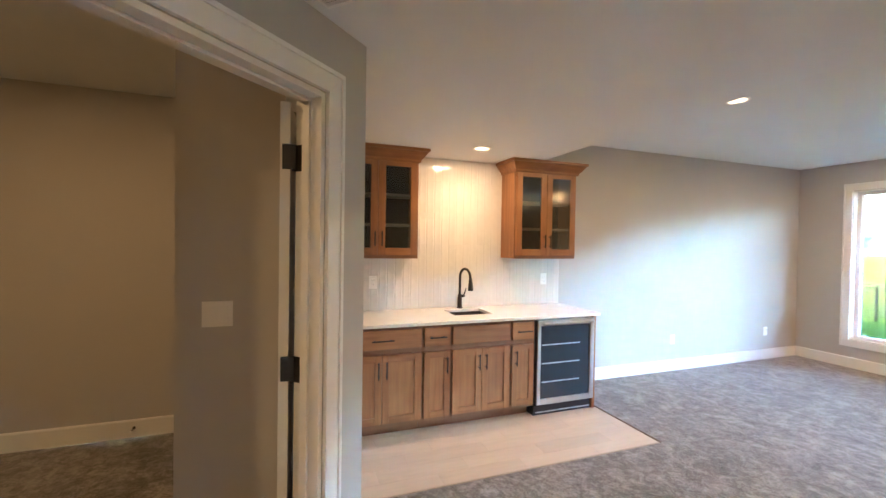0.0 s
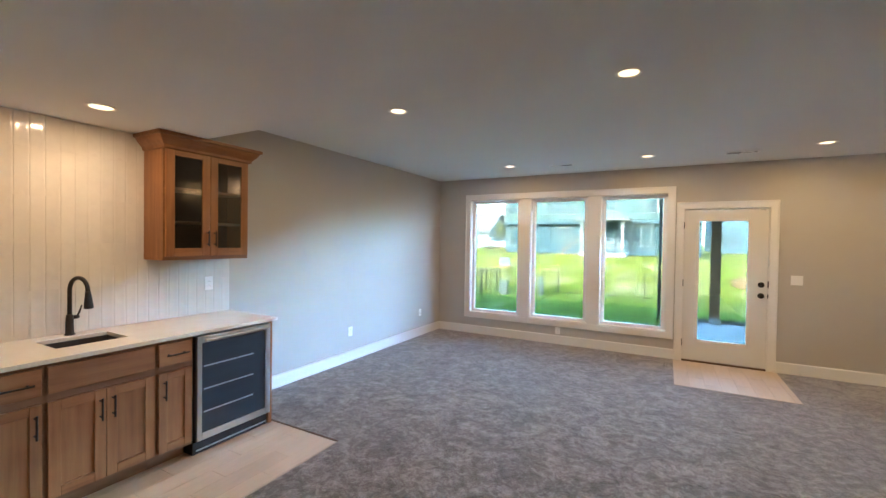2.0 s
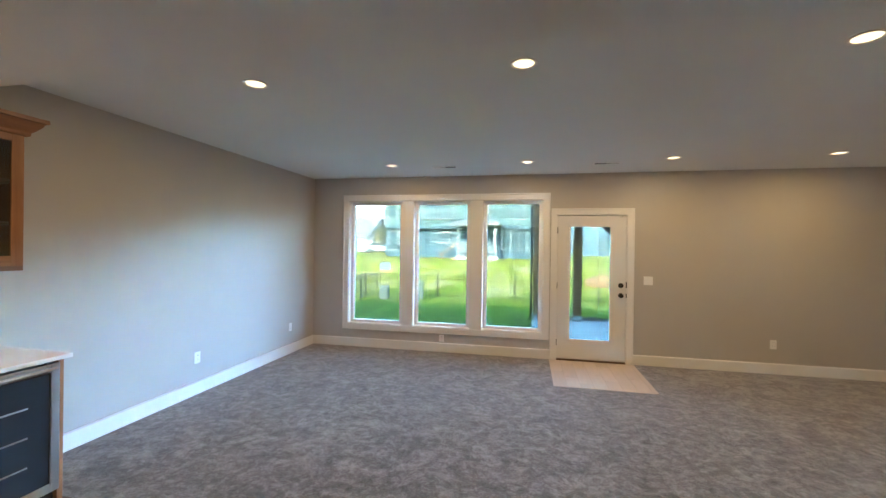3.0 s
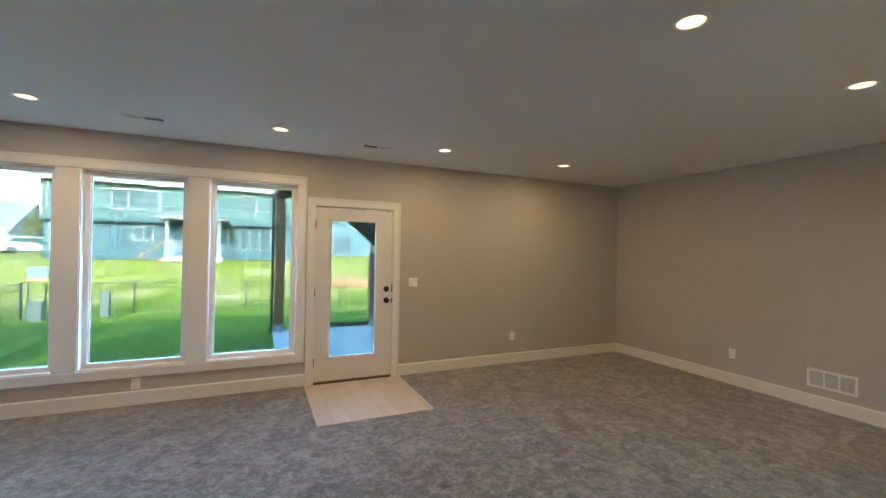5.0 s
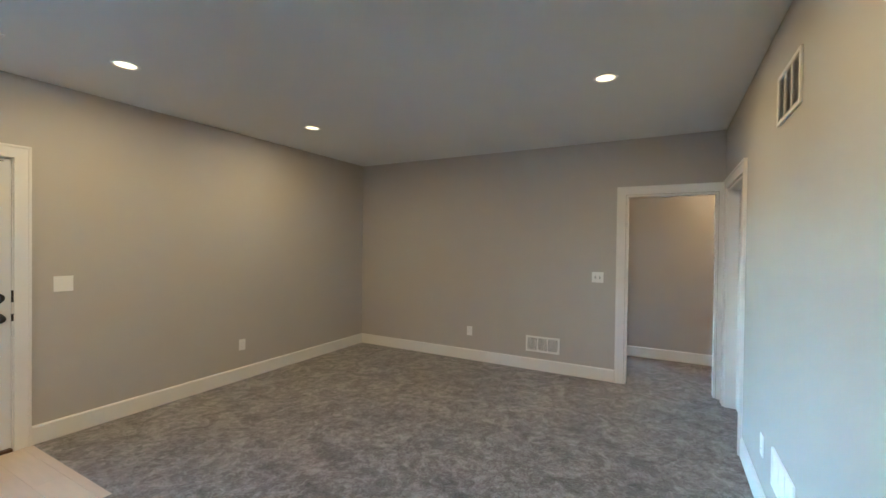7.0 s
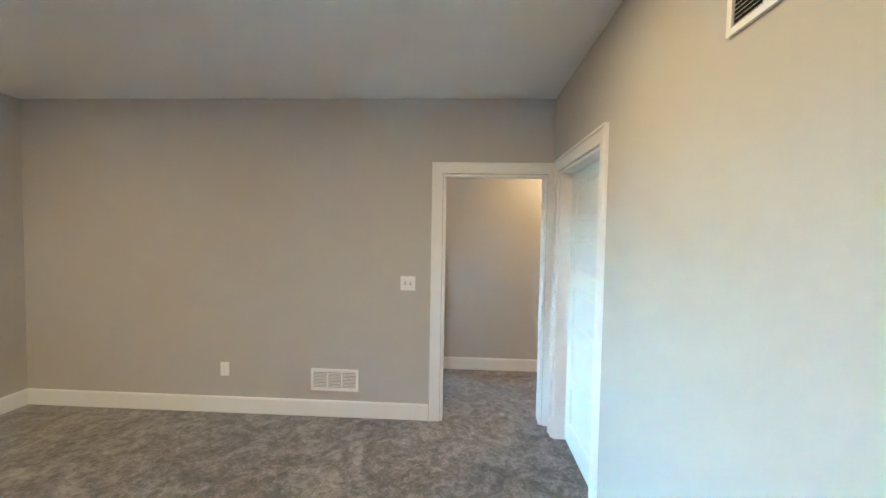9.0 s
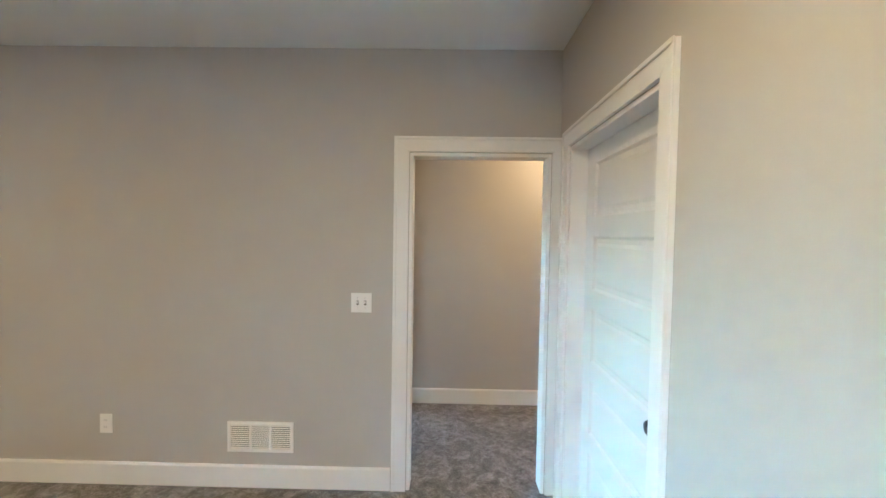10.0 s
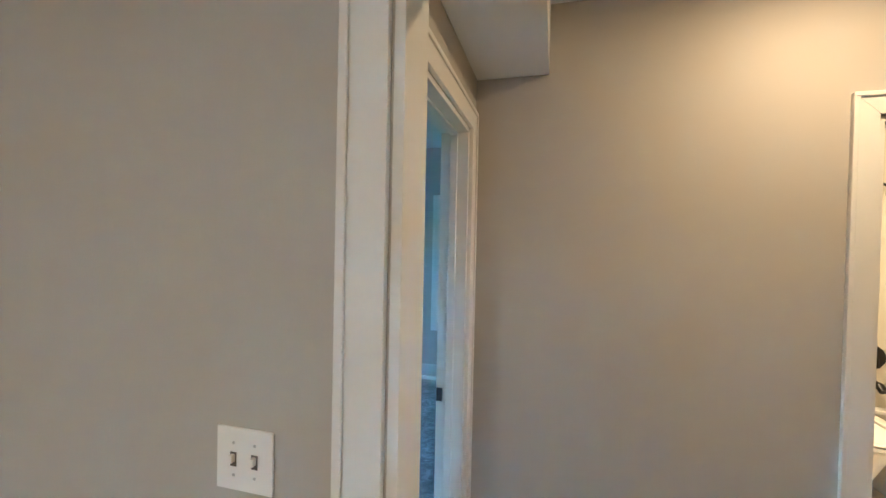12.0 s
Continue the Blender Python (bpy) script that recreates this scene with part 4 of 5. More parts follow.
def grille(m, w, h, label, bays=3, pitch=0.0115, dark=False):
    """A return-air grille: a rim, bays split by bars, and rows of tilted louvres."""
    root = thing("wall_vent", label, "vent", "wall vents", at=m)
    r = 0.02
    part("backing", boxes((-w / 2 + r, w / 2 - r, -0.0015, -0.0006, -h / 2 + r, h / 2 - r)), M_DARK, root)
    part("rim", boxes((-w / 2, -w / 2 + r, -0.011, -0.0005, -h / 2, h / 2), (w / 2 - r, w / 2, -0.011, -0.0005, -h / 2, h / 2),
                      (-w / 2 + r, w / 2 - r, -0.011, -0.0005, -h / 2, -h / 2 + r), (-w / 2 + r, w / 2 - r, -0.011, -0.0005, h / 2 - r, h / 2)), M_PLATE, root, bevel=0.0015)
    bw = (w - 2 * r) / bays
    for i in range(1, bays):
        u = -w / 2 + r + i * bw
        part("bar", boxes((u - 0.006, u + 0.006, -0.0105, -0.0016, -h / 2 + r, h / 2 - r)), M_PLATE, root)
    n = int((h - 2 * r) / pitch)
    shared = None
    for j in range(n):
        z = -h / 2 + r + (j + 0.5) * (h - 2 * r) / n
        if shared is None:
            bm = bmesh.new()
            a, b = -w / 2 + r + 0.001, w / 2 - r - 0.001
            vs = [bm.verts.new(p) for p in ((a, -0.0095, -0.003), (b, -0.0095, -0.003), (b, -0.0025, 0.0015), (a, -0.0025, 0.0015))]
            vt = [bm.verts.new(v.co + Vector((0, 0.0004, 0.0012))) for v in vs]
            bm.faces.new(vs)
            bm.faces.new(list(reversed(vt)))
            for i in range(4):
                bm.faces.new((vs[i], vt[i], vt[(i + 1) % 4], vs[(i + 1) % 4]))
            shared = finish("slat", bm, M_PLATE)
        s = new("slat", shared)
        s.parent = root
        s.location = (0, 0, z)
    return root


grille(ON_EAST @ pose(-4.083, 0, 0.311), 0.40, 0.186, "white louvred return-air grille low on the wall")
grille(ON_SOUTH @ pose(-2.32, 0, 2.222), 0.41, 0.245, "white louvred return-air grille high on the wall")
grille(ON_SOUTH @ pose(-2.29, 0, 0.385), 0.40, 0.19, "white louvred return-air grille low on the wall")


def register(x, y, z, label, turn=0):
    """A ceiling register of two louvre fields that throw air apart."""
    root = thing("ceiling_vent", label, "vent", "ceiling vents", at=pose(x, y, z, 0, 0, turn))
    part("rim", boxes((-0.165, 0.165, -0.055, -0.044, -0.006, -0.0005), (-0.165, 0.165, 0.044, 0.055, -0.006, -0.0005),
                      (-0.165, -0.15, -0.044, 0.044, -0.006, -0.0005), (0.15, 0.165, -0.044, 0.044, -0.006, -0.0005), (-0.006, 0.006, -0.044, 0.044, -0.006, -0.0005)), M_PLATE, root)
    part("backing", boxes((-0.15, 0.15, -0.044, 0.044, -0.0012, -0.0006)), M_DARK, root)
    for i in range(18):
        u = -0.143 + i * 0.0168
        k = 0.007 if u < 0 else -0.007
        bm = bmesh.new()
        vs = [bm.verts.new(p) for p in ((u - k / 2, -0.044, -0.007), (u - k / 2, 0.044, -0.007), (u + k / 2, 0.044, -0.0015), (u + k / 2, -0.044, -0.0015))]
        vt = [bm.verts.new(v.co + Vector((0.001, 0, 0.0005))) for v in vs]
        bm.faces.new(vs)
        bm.faces.new(list(reversed(vt)))
        for q in range(4):
            bm.faces.new((vs[q], vt[q], vt[(q + 1) % 4], vs[(q + 1) % 4]))
        part("slat", bm, M_PLATE, root)
    return root


register(-1.475, 6.125, CEIL, "white metal supply register in the ceiling")
register(0.56, 6.14, CEIL, "white metal supply register in the ceiling")
register(-1.325, 0.095, LOW, "white metal supply register in the dropped ceiling by the doorway", -45)


# ---- recessed lamps ----
LAMP_W, LAMP_RGB = 0.2, (1.0, 0.56, 0.22)


def downlight(x, y, z, power=None, label="round recessed downlight in the ceiling, lit warm white", size=0.088, colour=None):
    root = thing("recessed_light", label, "ceiling light", "recessed downlights", at=pose(x, y, z))
    bm = bmesh.new()
    prof = [(0.082, -0.0005), (0.081, -0.004), (0.074, -0.006), (0.062, -0.004), (0.060, -0.001)]
    rings = [[bm.verts.new((r * math.cos(a), r * math.sin(a), zz)) for a in (2 * math.pi * k / 32 for k in range(32))] for r, zz in prof]
    for a, b in zip(rings, rings[1:]):
        for k in range(32):
            bm.faces.new((a[k], a[(k + 1) % 32], b[(k + 1) % 32], b[k]))
    part("trim_ring", bm, M_PLATE, root, "white trim ring", smooth=True)
    part("lens", disc(bmesh.new(), (0, 0, -0.0005), 0.060, -0.0015, "z", 32), M_LENS, root, "glowing lens")
    data = bpy.data.lights.new("downlight", "AREA")
    data.shape, data.size = "DISK", size
    data.energy = power or LAMP_W
    data.color = colour or LAMP_RGB
    lamp = new("lamp", data)
    lamp.location = (x, y, z - 0.006)
    return root


for x in (-2.145, -0.40, 1.24, 2.85):
    downlight(x, 5.935, CEIL)
for x in (-2.155, -0.41, 1.25, 2.86):
    downlight(x, 3.195, CEIL)
downlight(-3.19, 1.573, LOW, 0.175, colour=(1.0, 0.55, 0.24))
downlight(5.42, 1.92, CEIL + 0.01, 0.27, "round recessed downlight in the hall ceiling, lit warm white", colour=(1.0, 0.52, 0.2))
# unseen lamp, added to brighten the angled doorway and its casing
downlight(0.42, -0.95, LOW, 0.19, "unseen round downlight added in the passage ceiling to brighten the angled doorway")
downlight(-2.05, -1.35, 2.62, 0.2, "round recessed downlight in the side room, lit warm white", colour=(1.0, 0.52, 0.18))
downlight(6.9, 1.7, CEIL + 0.01, 0.95, "round recessed downlight in the bathroom ceiling, lit warm white")


# ---- bathroom, seen through its doorway ----
tub = thing("bathtub", "white bathtub against the shower wall", "bathtub")
part("apron", boxes((6.13, 7.65, 0.84, 0.88, 0.006, 0.42)), M_TUB, tub, bevel=0.008)
part("rim", boxes((6.13, 7.655, 0.82, 0.89, 0.42, 0.45), (6.13, 7.655, 0.31, 0.39, 0.42, 0.45), (6.13, 6.22, 0.39, 0.82, 0.42, 0.45), (7.57, 7.655, 0.39, 0.82, 0.42, 0.45)), M_TUB, tub, bevel=0.006)
part("basin", boxes((6.2, 7.6, 0.35, 0.84, 0.12, 0.15)), M_TUB, tub)


def toilet(m):
    """A two-piece toilet with its lid down; local -x is the front, the tank's back at x = 0."""
    root = thing("toilet", "white porcelain toilet with closed lid beside the bathtub", "toilet", at=m)

    def oval(bm, cx, rx, ry, z, seg=28):
        return [bm.verts.new((cx + rx * math.cos(t), ry * math.sin(t), z)) for t in (2 * math.pi * k / seg for k in range(seg))]

    def loft(rows):
        bm = bmesh.new()
        rings = [oval(bm, *row) for row in rows]
        for lo, hi in zip(rings, rings[1:]):
            for k in range(len(lo)):
                n = (k + 1) % len(lo)
                bm.faces.new((lo[k], lo[n], hi[n], hi[k]))
        bm.faces.new(list(reversed(rings[0])))
        bm.faces.new(rings[-1])
        return bm

    part("bowl", loft([(-0.36, 0.25, 0.11, 0.0), (-0.36, 0.24, 0.105, 0.06), (-0.38, 0.22, 0.1, 0.16), (-0.42, 0.25, 0.15, 0.3), (-0.43, 0.285, 0.185, 0.37), (-0.43, 0.29, 0.19, 0.4)]), M_TUB, root, smooth=True)
    part("seat", loft([(-0.44, 0.285, 0.187, 0.404), (-0.44, 0.29, 0.192, 0.412), (-0.44, 0.288, 0.19, 0.424)]), M_PLATE, root)
    part("lid", loft([(-0.44, 0.284, 0.186, 0.43), (-0.44, 0.289, 0.191, 0.438), (-0.44, 0.27, 0.175, 0.452)]), M_PLATE, root)
    part("tank", boxes((-0.2, -0.012, -0.21, 0.21, 0.38, 0.74)), M_TUB, root, bevel=0.02)
    part("tank_lid", boxes((-0.21, -0.006, -0.22, 0.22, 0.742, 0.775)), M_TUB, root, bevel=0.01)
    part("flush_lever", sweep(bmesh.new(), [(-0.2, 0.16, 0.68), (-0.222, 0.16, 0.68), (-0.226, 0.1, 0.672)], 0.007, 8), M_BLACK, root, "dark bronze flush lever")
    return root


toilet(pose(7.66, 1.115, 0.006))
sh = thing("shower_fittings", "dark bronze shower head, valve trim and tub spout", "shower", at=pose(7.66, 0.74, 0))
part("shower_arm", sweep(bmesh.new(), [(0, 0, 2.0), (-0.06, 0, 2.02), (-0.12, 0, 1.99)], 0.009, 10), M_BLACK, sh, smooth=True)
part("shower_head", sweep(bmesh.new(), [(-0.11, 0, 2.0), (-0.14, 0, 1.97), (-0.16, 0, 1.95)], [0.012, 0.03, 0.045], 16), M_BLACK, sh)
part("valve_plate", disc(bmesh.new(), (0, 0, 0.80), 0.085, -0.012, "x"), M_BLACK, sh)
part("valve_lever", sweep(bmesh.new(), [(-0.012, 0, 0.80), (-0.06, 0, 0.80), (-0.07, 0, 0.74)], 0.012, 10), M_BLACK, sh)
part("tub_spout", sweep(bmesh.new(), [(0, 0, 0.62), (-0.1, 0, 0.62), (-0.13, 0, 0.59)], [0.028, 0.026, 0.024], 14), M_BLACK, sh)
part("overflow_plate", disc(bmesh.new(), (0, 0.02, 0.5), 0.035, -0.01, "x"), M_BLACK, sh)

# a spring door stop on the side room's baseboard
ds = thing("door_stop", "dark bronze spring door stop on the baseboard", "door stop", at=pose(W + 0.014, -1.06, 0.075))
part("stem", sweep(bmesh.new(), [(0, 0, 0), (0.02, 0, 0.0), (0.07, 0.0, 0.0)], [0.012, 0.006, 0.006], 10), M_BLACK, ds)
part("tip", sweep(bmesh.new(), [(0.07, 0, 0), (0.085, 0, 0)], 0.01, 10), M_PLATE, ds)


# ---- outdoors ----
def ground_z(x, y):
    """Yard profile: level by the house, a dip to the fence, a bank up to the houses opposite."""
    def ease(a, b, t):
        t = min(1, max(0, t))
        return a + (b - a) * t * t * (3 - 2 * t)
    z = ease(-0.2, -1.0, (y - 10.5) / 9.5)
    z += ease(0, 1.75, (y - 21.5) / 11.5)
    z += 0.03 * noise.noise(Vector((x * 0.4, y * 0.4, 0)))
    if x > 10:
        z += ease(0, 1.2, (x - 10) / 16) * ease(0, 1, (y - 22) / 10)
    return z


def ground():
    ys = [-400, -120, -40, -10, 0, 6.9] + [6.9 + 0.6 * k for k in range(1, 52)] + [45, 60, 90, 150, 300, 900]
    xs = [-900, -300, -120, -60] + [-40 + 1.6 * k for k in range(51)] + [60, 120, 300, 900]
    verts = [(x, y, ground_z(x, y) if y > 6 else -0.35) for y in ys for x in xs]
    k = len(xs)
    faces = [(j * k + i, j * k + i + 1, (j + 1) * k + i + 1, (j + 1) * k + i) for j in range(len(ys) - 1) for i in range(k - 1)]
    me = bpy.data.meshes.new("ground")
    me.from_pydata(verts, [], faces)
    me.update()
    for f in me.polygons:
        f.use_smooth = True
    me.materials.append(M_LAWN)
    return tagged(new("ground", me), "green mown lawn that dips and climbs a seeded bank", "ground", kind="structure")


ground()
solid("patio", boxes((-0.28, 3.6, N + 0.19, 10.95, -0.42, -0.12)), M_CONC, "grey concrete patio slab outside the glazed door", "patio", "structure", bevel=0.01)
bed_bm = bmesh.new()
for i in range(26):
    for j in range(6):
        x, y = 0.35 + i * 0.13, 10.98 + j * 0.13
        z = -0.22 + 0.05 * noise.noise(Vector((x * 7, y * 7, 1))) + 0.03
        bmesh.ops.create_icosphere(bed_bm, subdivisions=1, radius=0.09, matrix=Matrix.Translation((x, y, z)) @ Matrix.Diagonal((1, 1, 0.6, 1)))
solid("mulch_bed", bed_bm, M_MULCH, "dark bark mulch bed along the patio edge", "mulch", "stuff")


def deck_post(x, y, top, label):
    root = thing("deck_post", label, "post", "deck posts", at=pose(x, y, 0))
    part("shaft", boxes((-0.09, 0.09, -0.09, 0.09, 0.0, top)), M_CEDAR, root, bevel=0.006)
    part("base_bracket", boxes((-0.1, 0.1, -0.1, 0.1, -0.12, 0.02)), M_STEEL, root, "galvanised post base", bevel=0.004)
    return root


deck_post(-0.165, 10.85, 2.62, "square cedar deck post on a galvanised base")
deck_post(0.75, 10.85, 2.62, "square cedar deck post on a galvanised base")
deck_post(1.76, 10.85, 1.50, "short cedar post carrying the deck stair")
dk = thing("deck", "timber deck and stair above the patio", "deck")
part("front_beam", boxes((-0.3, 1.1, 10.76, 10.94, 2.62, 2.87)), M_DECK, dk, bevel=0.005)
for i in range(5):
    part("joist", boxes((-0.25 + 0.3 * i, -0.21 + 0.3 * i, N + 0.2, 10.76, 2.66, 2.86)), M_DECK, dk)
for i in range(10):
    part("deck_board", boxes((-0.3 + 0.141 * i, -0.165 + 0.141 * i, N + 0.2, 10.95, 2.872, 2.9)), M_DECK, dk)
for y in (9.7, 10.86):
    part("stringer", prism(bmesh.new(), [(0.95, 2.36), (0.95, 2.66), (4.1, 0.06), (4.1, -0.12), (3.85, -0.12)], "y", y, y + 0.05), M_DECK, dk)
for i in range(13):
    x, z = 1.0 + 0.235 * i, 2.56 - 0.194 * i
    part("tread", boxes((x, x + 0.28, 9.7, 10.92, z, z + 0.035)), M_DECK, dk)
pole = thing("downpipe", "thin dark metal pipe clipped beside the cedar post", "pipe", at=pose(-0.30, 10.82, 0))
part("pipe", sweep(bmesh.new(), [(0, 0, 2.62), (0, 0, 0.1), (0.0, 0.0, 0.0), (-0.02, -0.02, -0.08), (-0.05, -0.04, -0.13)], 0.028, 10), M_FENCE, pole, smooth=True)
for z in (0.55, 2.2):
    part("bracket", boxes((-0.035, 0.07, -0.035, 0.035, z, z + 0.03)), M_FENCE, pole)


def fence_run(x0, x1, y0, y1, label):
    """Black metal picket fence: posts, three rails, and thin pickets."""
    length = math.hypot(x1 - x0, y1 - y0)
    n = max(1, round(length / 1.9))
    root = thing("fence", label, "fence", "yard fences")
    pick = bmesh.new()
    for i in range(n + 1):
        x, y = x0 + (x1 - x0) * i / n, y0 + (y1 - y0) * i / n
        z = ground_z(x, y)
        part("post", boxes((x - 0.03, x + 0.03, y - 0.03, y + 0.03, z - 0.1, z + 1.25)), M_FENCE, root)
        if i == n:
            break
        xb, yb = x0 + (x1 - x0) * (i + 1) / n, y0 + (y1 - y0) * (i + 1) / n
        za = ground_z(xb, yb)
        for h in (0.16, 0.98, 1.16):
            part("rail", sweep(bmesh.new(), [(x, y, z + h), (xb, yb, za + h)], 0.014, 6), M_FENCE, root)
        for k in range(1, 15):
            f = k / 15
            px, py, pz = x + (xb - x) * f, y + (yb - y) * f, z + (za - z) * f
            box(pick, px - 0.0035, px + 0.0035, py - 0.0035, py + 0.0035, pz + 0.1, pz + 1.17)
    p = part("pickets", pick, M_FENCE, root)
    p["kind"] = "stuff"
    return root


fence_run(-26, 24, 21.0, 21.0, "black metal picket fence across the bottom of the yard")
fence_run(-8.0, -8.0, 14.6, 20.8, "black metal picket fence along the side of the yard")


def house_window(parent, x, z, w, h, y, lights=1, sash=True):
    """Window on a wall that faces -y: white trim boards, glass panes with their sash bars."""
    win = part("window", boxes((x - 0.1, x, y - 0.05, y - 0.002, z - 0.1, z + h + 0.1), (x + w, x + w + 0.1, y - 0.05, y - 0.002, z - 0.1, z + h + 0.1),
                               (x, x + w, y - 0.05, y - 0.002, z + h, z + h + 0.1), (x, x + w, y - 0.05, y - 0.002, z - 0.1, z)), M_HTRIM, parent, "white framed window")
    lw = w / lights
    for i in range(lights):
        part("pane", boxes((x + i * lw + 0.04, x + (i + 1) * lw - 0.04, y - 0.02, y - 0.004, z + 0.03, z + h - 0.03)), M_HGLASS, win)
        if i:
            part("mullion", boxes((x + i * lw - 0.04, x + i * lw + 0.04, y - 0.045, y - 0.003, z, z + h)), M_HTRIM, win)
    if sash:
        part("sash_bar", boxes((x, x + w, y - 0.035, y - 0.021, z + h / 2 - 0.03, z + h / 2 + 0.03)), M_HTRIM, win)
    return win


def gable(bm, x0, x1, y0, y1, z0, rise, over=0.45):
    """Ridge along x."""
    ym = (y0 + y1) / 2
    k = rise / ((y1 - y0) / 2)
    a = [(y0 - over, z0 - over * k), (ym, z0 + rise), (y1 + over, z0 - over * k), (y1 + over, z0 - over * k + 0.22), (ym, z0 + rise + 0.22), (y0 - over, z0 - over * k + 0.22)]
    return prism(bm, a, "x", x0 - over, x1 + over)


def siding(parent, x0, x1, y, z0, z1, mat, pitch=0.18):
    """Lapped boards on a wall that faces -y."""
    bm = bmesh.new()
    n = int((z1 - z0) / pitch)
    for i in range(n):
        a = z0 + i * pitch
        b = min(z1, a + pitch + 0.01)
        prism(bm, [(y, a), (y - 0.03, a), (y - 0.012, b), (y, b)], "x", x0, x1)
    p = part("siding", bm, mat, parent)
    p["kind"] = "stuff"
    return p


def teal_house():
    root = thing("house", "two-storey teal sided house with a covered porch, across the yard", "house")
    y, g = 34.0, 0.6
    part("wall", boxes((-12.3, 2.0, y, y + 10, g - 0.6, 3.22)), M_TEALD, root)
    part("wall", boxes((-12.3, 2.0, y - 0.45, y + 10, 3.225, 5.62)), M_TEAL, root)
    siding(root, -12.3, 2.0, y - 0.002, g, 3.2, M_TEALD)
    siding(root, -12.3, 2.0, y - 0.452, 3.25, 5.5, M_TEAL)
    part("trim_board", boxes((-12.35, 2.05, y - 0.5, y - 0.455, 3.1, 3.3)), M_TEALD, root)
    part("fascia", boxes((-12.8, 2.5, y - 0.98, y - 0.93, 5.42, 5.66)), M_HTRIM, root)
    part("roof", gable(bmesh.new(), -12.3, 2.0, y - 0.45, y + 10, 5.62, 2.1), M_ROOF, root)
    for xg in (-12.3, 1.9):
        part("gable_wall", prism(bmesh.new(), [(y - 0.45, 5.62), (y + 10, 5.62), (y + 4.775, 7.72)], "x", xg, xg + 0.1), M_TEAL, root)
    for x in (-12.3, 1.9):
        part("corner_board", boxes((x, x + 0.14, y - 0.5, y - 0.4, 3.25, 5.5)), M_HTRIM, root)
    yu = y - 0.485
    house_window(root, -11.9, 3.95, 0.75, 1.25, yu)
    house_window(root, -8.85, 3.95, 2.4, 1.12, yu, 3)
    house_window(root, -1.55, 3.9, 0.75, 1.2, yu)
    house_window(root, -4.35, 3.9, 0.75, 1.2, yu)
    yl = y - 0.035
    house_window(root, -7.8, 2.0, 0.95, 0.78, yl, 2, False)
    house_window(root, -11.9, 1.4, 0.7, 1.4, yl)
    house_window(root, -2.45, 1.5, 2.6, 1.45, yl, 4, False)
    door = part("door", boxes((-5.2, -4.2, yl - 0.04, yl, 1.15, 3.05)), M_HTRIM, root, "white framed patio door")
    part("pane", boxes((-5.08, -4.32, yl - 0.05, yl - 0.041, 1.3, 2.95)), M_HGLASS, door)
    porch = part("porch_deck", boxes((-5.75, -2.65, 31.2, 33.9, 0.7, 0.95)), M_WHITEH, root)
    for x in (-5.6, -2.85):
        part("porch_post", boxes((x - 0.1, x + 0.1, 31.25, 31.45, 0.2, 3.24)), M_HTRIM, root)
    bm = bmesh.new()
    lo = [bm.verts.new(p) for p in ((-6.1, 30.8, 3.24), (-2.4, 30.8, 3.24), (-2.4, 33.9, 3.24), (-6.1, 33.9, 3.24))]
    hi = [bm.verts.new(p) for p in ((-6.1, 30.8, 3.4), (-2.4, 30.8, 3.4), (-2.4, 33.9, 3.4), (-6.1, 33.9, 3.4))]
    top = [bm.verts.new(p) for p in ((-4.8, 33.5, 4.15), (-3.7, 33.5, 4.15))]
    bm.faces.new(lo)
    for i in range(4):
        bm.faces.new((lo[i], lo[(i + 1) % 4], hi[(i + 1) % 4], hi[i]))
    bm.faces.new((hi[0], hi[1], top[1], top[0]))
    bm.faces.new((hi[1], hi[2], top[1]))
    bm.faces.new((hi[2], hi[3], top[0], top[1]))
    bm.faces.new((hi[3], hi[0], top[0]))
    part("porch_roof", bm, M_ROOF, root)
    for z in (1.3, 1.62, 1.95):
        part("porch_rail", boxes((-5.6, -2.85, 31.3, 31.36, z, z + 0.06)), M_HTRIM, root)
    for i in range(20):
        part("baluster", boxes((-5.5 + i * 0.135, -5.46 + i * 0.135, 31.31, 31.35, 1.0, 1.95)), M_HTRIM, root)
    for i in range(4):
        part("porch_step", boxes((-6.85 + 0.27 * i, -6.57 + 0.27 * i, 31.3, 32.4, 0.1, 0.28 + 0.18 * i)), M_CEDAR, root)
    part("stair_rail", prism(bmesh.new(), [(-6.9, 0.95), (-5.7, 1.85), (-5.7, 1.98), (-6.9, 1.08)], "y", 31.25, 31.31), M_CEDAR, root)
    part("stair_post", boxes((-6.95, -6.83, 31.22, 31.34, 0.1, 1.2)), M_CEDAR, root)
    return root


def plain_house(x0, x1, y, depth, z0, storeys, mat, label, wins):
    root = thing("house", label, "house", "neighbouring houses")
    top = z0 + 2.8 * storeys
    part("wall", boxes((x0, x1, y, y + depth, z0 - 1.5, top)), mat, root)
    siding(root, x0, x1, y - 0.002, z0, top, mat, 0.3)
    part("roof", gable(bmesh.new(), x0, x1, y, y + depth, top, depth * 0.28), M_ROOF, root)
    for xg in (x0, x1 - 0.1):
        part("gable_wall", prism(bmesh.new(), [(y, top), (y + depth, top), (y + depth / 2, top + depth * 0.28)], "x", xg, xg + 0.1), mat, root)
    part("fascia", boxes((x0 - 0.45, x1 + 0.45, y - 0.52, y - 0.47, top - 0.42, top - 0.2)), M_HTRIM, root)
    for x, z, w, h in wins:
        house_window(root, x0 + x, z0 + z, w, h, y - 0.035, max(1, round(w / 0.9)))
    return root


